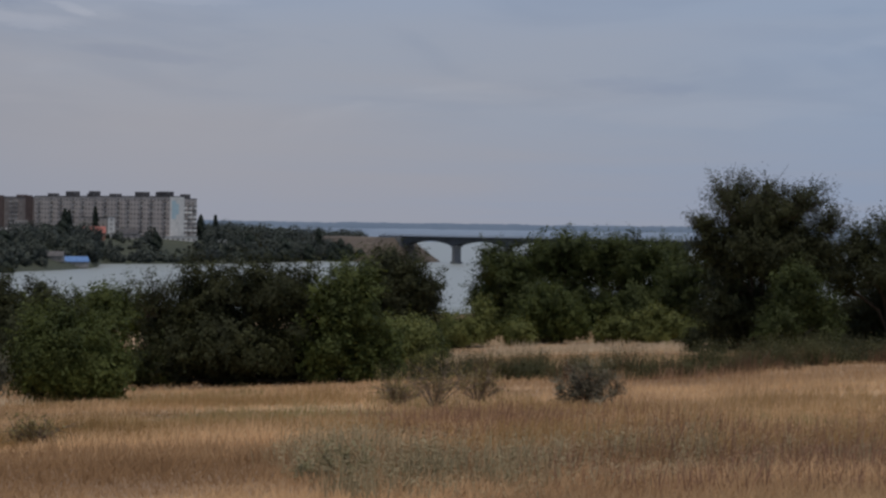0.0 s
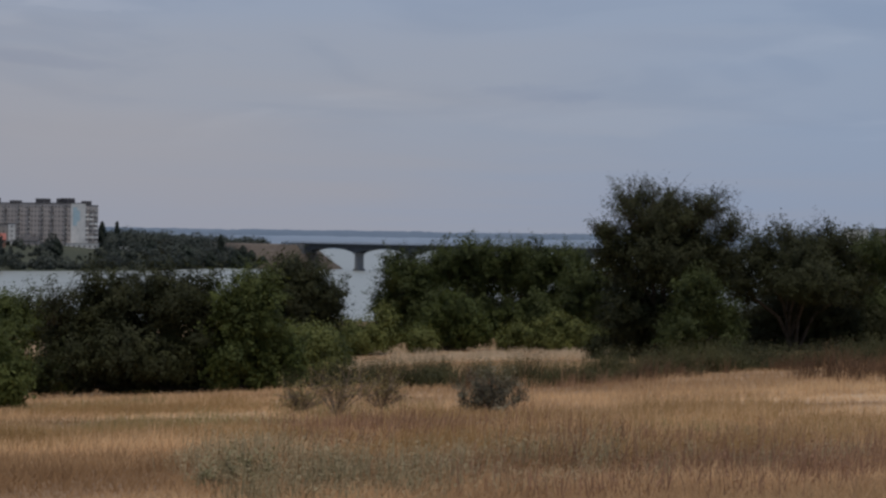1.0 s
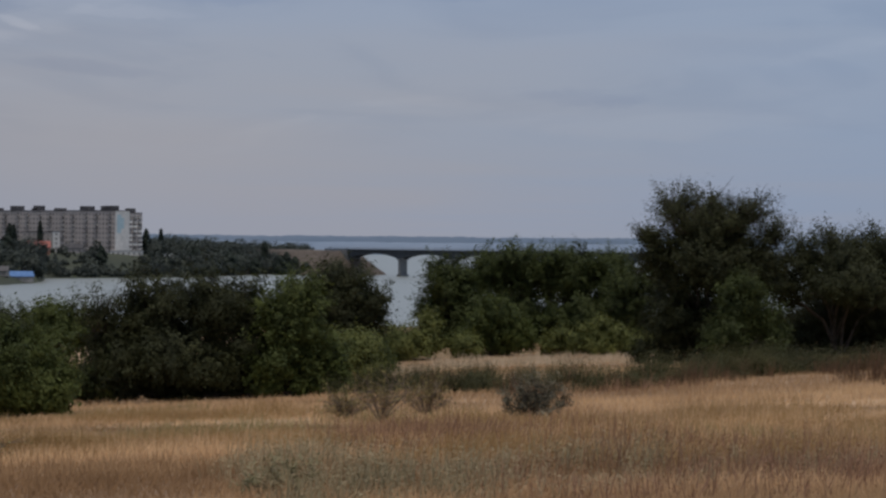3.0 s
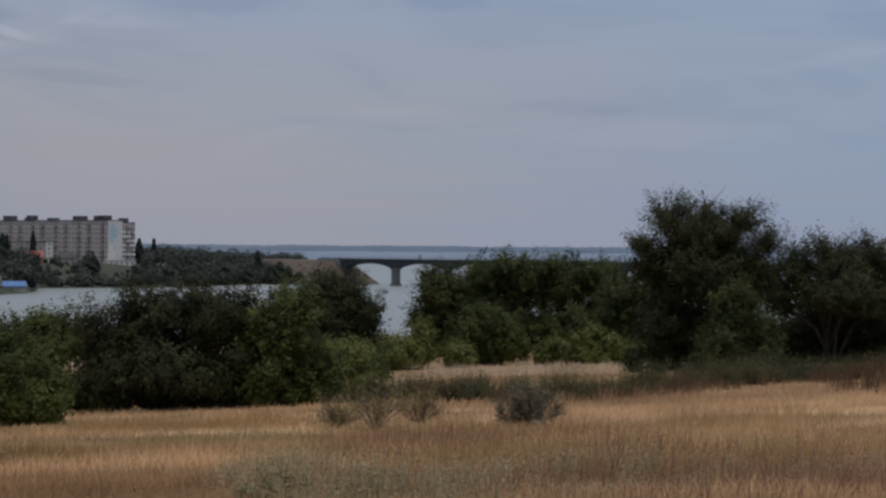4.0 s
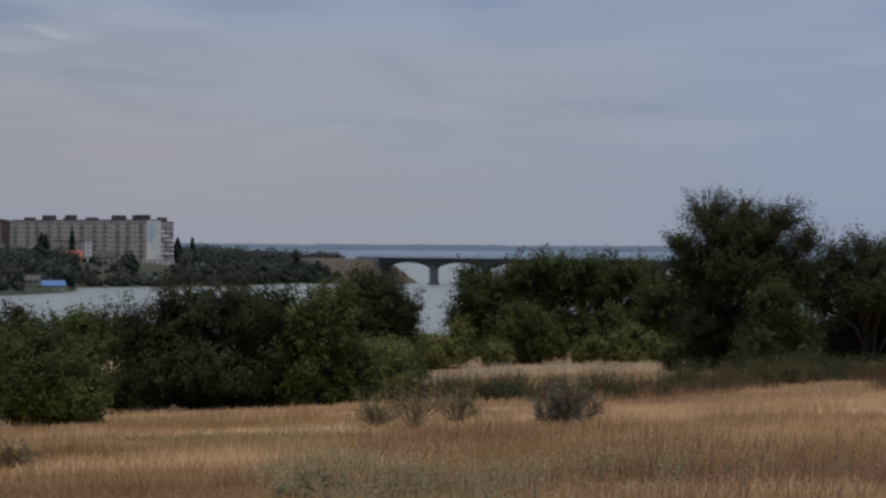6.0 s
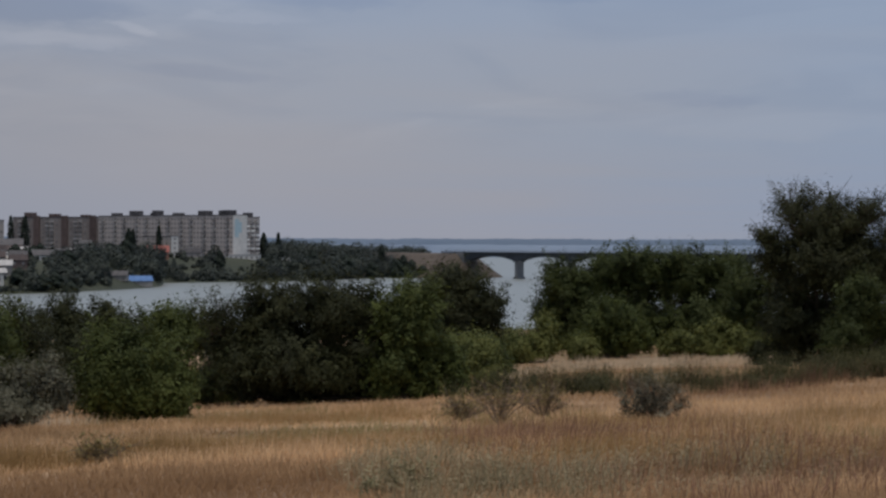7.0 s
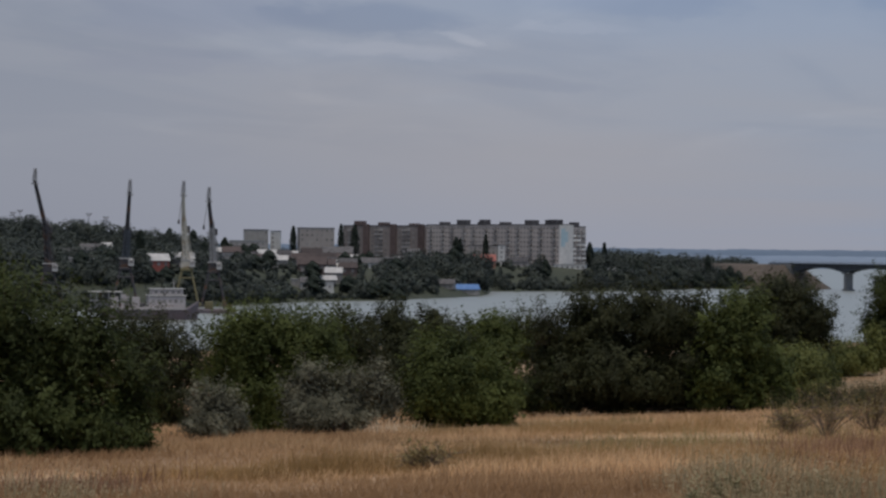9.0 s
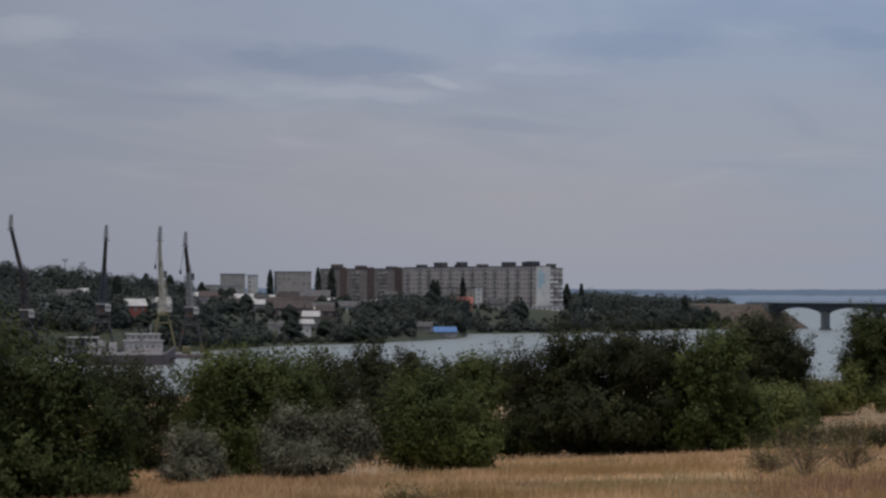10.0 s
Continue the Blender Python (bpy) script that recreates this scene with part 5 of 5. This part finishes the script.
tree("shrub", -3.55, 42, [(0.0, 0.0, 0.62, 0.16, 0.36), (0.28, 0.1, 0.56, 0.15, 0.34), (-0.28, 0.1, 0.56, 0.15, 0.34), (0.50, 0.0, 0.40, 0.15, 0.26), (-0.50, 0.0, 0.42, 0.15, 0.28), (0.14, -0.2, 0.48, 0.15, 0.34), (-0.14, -0.2, 0.50, 0.15, 0.30), (0.0, 0.1, 0.26, 0.50, 0.24)], M_BUSH, "dark feathery round bush standing alone in the grass", "shrub", count=2000, size=0.045, seed=83, cluster=0.09, skirt=False, dead=0)


def dry_bush(az, d, h, r, seed):
    """A bare, much forked bush of thin dry twigs."""
    rng = np.random.default_rng(seed)
    x, y = polar(az, d)
    root = new("dry_bush")
    root.matrix_basis = pose(x, y, float(ground_z(x, y)) - 0.03, 0, 0, az)
    tagged(root, "bare brown dry bush of thin forked twigs", "bush")
    seg, tips = [], []
    for i in range(26):
        a, q = rng.uniform(0, 2 * math.pi), rng.uniform(0.2, 1.0)
        e = np.array([math.cos(a) * q * r, math.sin(a) * q * r * 0.7, h * rng.uniform(0.5, 1.0)])
        m = e * np.array([0.4, 0.4, 0.5])
        seg += [((0, 0, 0), m, 0.012, 0.008), (m, e, 0.008, 0.004)]
        for k in range(7):
            t = m + (e - m) * rng.uniform(0.1, 1)
            w = t + rng.normal(size=3) * np.array([0.14, 0.12, 0.10]) + np.array([0, 0, 0.09])
            seg.append((t, w, 0.005, 0.0025))
            tips.append(w)
    v, f = tubes(seg, 4)
    mesh_object("branchwork", v, f, M_TWIG, root)
    tips = np.repeat(np.array(tips), 5, 0) + rng.normal(size=(len(tips) * 5, 3)) * 0.035
    v, f = leaves(tips, np.zeros_like(tips), 0.05, 0.03, rng)
    mesh_object("seed_head", v, f, M_HAY, root)


dry_bush(0.15, 43, 0.80, 0.75, 5)
dry_bush(-0.9, 45, 0.66, 0.6, 6)
dry_bush(9.6, 33, 0.32, 0.4, 7)
dry_bush(1.0, 44, 0.5, 0.5, 8)


# ---- grasses ----
def field_points(n, rng, r0, r1, a0, a1, power=1.0):
    """Random plan points in a sector, denser towards the viewer's stand for power above 1."""
    az = np.radians(rng.uniform(a0, a1, n))
    r = r0 * (r1 / r0) ** rng.random(n) if power > 1 else np.sqrt(rng.uniform(r0 ** 2, r1 ** 2, n))
    return -r * np.sin(az), r * np.cos(az), r


def blades(x, y, height, width, rng, lean=0.25):
    """Bent grass stalks: two triangles each, on the ground."""
    n = len(x)
    z = ground_z(x, y) - 0.02
    base = np.stack([x, y, z], 1)
    t = rng.uniform(0, 2 * math.pi, n)
    side = np.stack([np.cos(t * 0.35 - 0.5), np.sin(t * 0.35 - 0.5), np.zeros(n)], 1) * width[:, None]
    tip = np.stack([np.cos(t) + 0.35, np.sin(t), np.zeros(n)], 1) * (height * lean * rng.uniform(0.2, 1.4, n))[:, None]
    tip[:, 2] = height
    v = np.stack([base - side, base + side, base + tip * 0.5 + side * 0.8, base + tip], 1).reshape(-1, 3)
    f = np.arange(4 * n).reshape(n, 4)
    return v, f


rng = np.random.default_rng(7)
x, y, r = field_points(300000, rng, 15, 100, -16, 24, 2)
keep = ground_z(x, y) > -12
tuft = np.sin(x * 1.9 + 2 * np.sin(y * 0.8)) * np.sin(y * 1.3 + 2 * np.sin(x * 0.7))
h = rng.uniform(0.07, 0.23, len(x)) * (0.85 + 0.35 * np.sin(x * 0.5) * np.sin(y * 0.31 + 1) + 0.3 * tuft)
h = np.maximum(h, 0.06)
v, f = blades(x[keep], y[keep], h[keep], 0.0035 + 0.00011 * r[keep], rng, 0.95)
tagged(mesh_object("grass", v, f, M_STRAW), "tall dry straw-coloured grass on the slope", "grass", kind="stuff")


def patch(name, mat, label, spots, per, tall, seed, width=0.008, leafy=0, leaf_size=0.05, spread=0.14, bunch=14):
    """Weeds in drifts; spots: (bearing, distance, half width, half depth). leafy: leaves on each stalk."""
    rng = np.random.default_rng(seed)
    xs, ys = [], []
    for az, d, w, dep in spots:
        cx, cy = polar(az, d)
        n = int(per * w * dep)
        clump = max(3, n // bunch)
        t, q = rng.uniform(0, 2 * math.pi, clump), rng.random(clump) ** 0.55
        own = rng.integers(0, clump, n)
        xs.append(cx + (np.cos(t) * q * w)[own] + rng.normal(size=n) * spread)
        ys.append(cy + (np.sin(t) * q * dep)[own] + rng.normal(size=n) * spread)
    x, y = np.concatenate(xs), np.concatenate(ys)
    h = tall * rng.uniform(0.3, 1.25, len(x)) * (0.8 + 0.45 * np.sin(x * 1.7 + np.sin(y * 0.6)) * np.sin(y * 1.1 + x * 0.4))
    v, f = blades(x, y, h, np.full(len(x), width), rng, 0.4)
    ob = tagged(mesh_object(name, v, f, mat), label, "weeds", kind="stuff")
    if leafy:
        k = np.repeat(np.arange(len(x)), leafy)
        c = np.stack([x[k], y[k], ground_z(x, y)[k] + h[k] * rng.uniform(0.25, 1.0, len(k))], 1) + rng.normal(size=(len(k), 3)) * np.array([0.05, 0.05, 0.02])
        lv, lf = leaves(c, np.tile([0, 0, 0.8], (len(k), 1)), leaf_size, leaf_size * 0.35, rng)
        mesh_object("foliage", lv, lf, mat, ob)


patch("dark_weeds", M_WEED, "strip of dark green-brown weeds before the trees",
      [(0.6, 61, 1.0, 1.5), (-0.6, 60.5, 1.0, 1.6), (-1.7, 59, 1.1, 2.0), (-2.6, 57.5, 1.1, 1.8), (-3.8, 56, 1.2, 2.0), (-4.9, 56.5, 1.2, 1.8), (-6.0, 58, 1.3, 2.0), (-7.2, 60, 1.5, 2.2), (-8.6, 62, 1.6, 2.4),
       (-10.0, 63, 1.8, 2.4), (-11.6, 64, 2.0, 2.6), (-13.4, 66, 2.2, 2.8), (-2.0, 64, 1.8, 2)], 330, 0.66, 21, 0.009, 6, 0.075, 0.15, 34)
patch("brown_weeds", M_BROWN, "dark brown seeding weeds among the green ones",
      [(-3.4, 55, 0.9, 1.0), (-5.0, 56, 1.0, 1.2), (-6.6, 57.5, 1.2, 1.4), (-8.2, 59.5, 1.2, 1.2), (-1.2, 59, 0.7, 1.0), (-10.8, 61, 1.2, 1.4), (-11.9, 56, 1.4, 2.4), (-13.3, 55.5, 1.8, 2.4)], 220, 0.60, 31, 0.008, 4, 0.05, 0.15, 30)
patch("rust_weeds", M_RUST, "reddish brown seed stalks among the grass",
      [(-1, 33, 1.2, 2.6), (-5.5, 24, 1.6, 2.5), (-9.5, 23, 1.2, 2.2), (-4.6, 53.8, 1.0, 0.8), (-6.2, 55.5, 1.1, 0.8), (-3, 36, 1.2, 2.4), (0.5, 37, 1.3, 2.2),
       (-12, 25, 1.5, 3), (-7, 30, 1.8, 2), (18.8, 31, 1.4, 1.2), (17.6, 32, 1.0, 1.0)], 190, 0.42, 22, 0.008, 4, 0.04, 0.35)
patch("wormwood", M_WORM, "grey-green wormwood tufts in the grass",
      [(2.4, 27, 0.8, 2.5), (-1.5, 23, 1.8, 2), (1.2, 24, 0.9, 2), (-7, 24, 1.4, 1.2), (0, 25, 1.2, 2.2), (3.0, 29, 0.5, 1.5), (-4, 27, 1.5, 2), (1.8, 30, 0.8, 2), (-10, 26, 1.0, 1.5), (17.5, 29, 1.4, 1.2)], 150, 0.42, 23, 0.007, 8, 0.045, 0.14)
patch("golden_grass", M_GOLD, "drifts of darker golden-brown standing grass",
      [(9.6, 34, 1.8, 1.7), (7.6, 34.5, 1.8, 1.6), (5.6, 35.5, 1.6, 1.5), (12.5, 33, 1.8, 1.4), (14.8, 33, 1.8, 1.2), (-3.5, 40.5, 1.6, 1.6), (-6.5, 38, 2.0, 1.4), (3.4, 47, 2.2, 1.5), (7.0, 46.5, 2.6, 1.2), (0.5, 33, 1.8, 1.5), (-2.5, 29.5, 1.6, 1.4), (-5.0, 33.5, 2.0, 1.5), (2.0, 34, 1.4, 1.3), (-1.5, 39, 1.6, 1.3), (-9.0, 41, 2.0, 1.4), (-10.2, 30, 2.2, 1.6), (-7.6, 27.5, 1.8, 1.4), (-12.0, 36, 2.2, 1.8)], 620, 0.30, 27, 0.006, 2, 0.03, 0.3)
patch("greenish_grass", M_HAY, "greenish tufts left among the dry grass",
      [(4.4, 39, 1.5, 1.5), (2.8, 40.5, 1.4, 1.5), (6.0, 38, 1.0, 1.0), (9.7, 33.2, 0.5, 0.8), (5.8, 50.5, 1.6, 1.0), (8.6, 47.5, 1.2, 0.8), (-0.2, 44, 1.4, 1.8), (-9.5, 33, 1.6, 1.6)], 420, 0.30, 28, 0.006, 3, 0.035, 0.25)
patch("bleached_grass", M_SAND, "pale bleached grass of a bare patch before the trees",
      [(-3.2, 91, 1.6, 3.0), (-4.4, 91, 1.8, 3.0), (-5.6, 90, 1.8, 3.0), (-6.5, 88, 1.0, 2.5), (0.2, 78, 1.2, 3.0), (-0.9, 88, 1.4, 3.0), (-1.9, 92, 1.2, 2.5), (10.9, 52.5, 0.6, 1.6)], 420, 0.30, 29, 0.012, 0, 0.03, 0.4)
patch("pale_stalks", M_STRAW, "pale bleached tall stalks standing above the grass",
      [(9.8, 33, 0.6, 1.0), (-6, 33, 3, 6), (-9, 36, 2.5, 6), (-3, 24, 2, 3), (12, 38, 2, 3), (5, 30, 2, 4), (-11, 28, 2, 5), (-5, 48, 4, 3), (-9, 50, 4, 4)], 80, 0.42, 24, 0.005, 4, 0.03, 0.3)
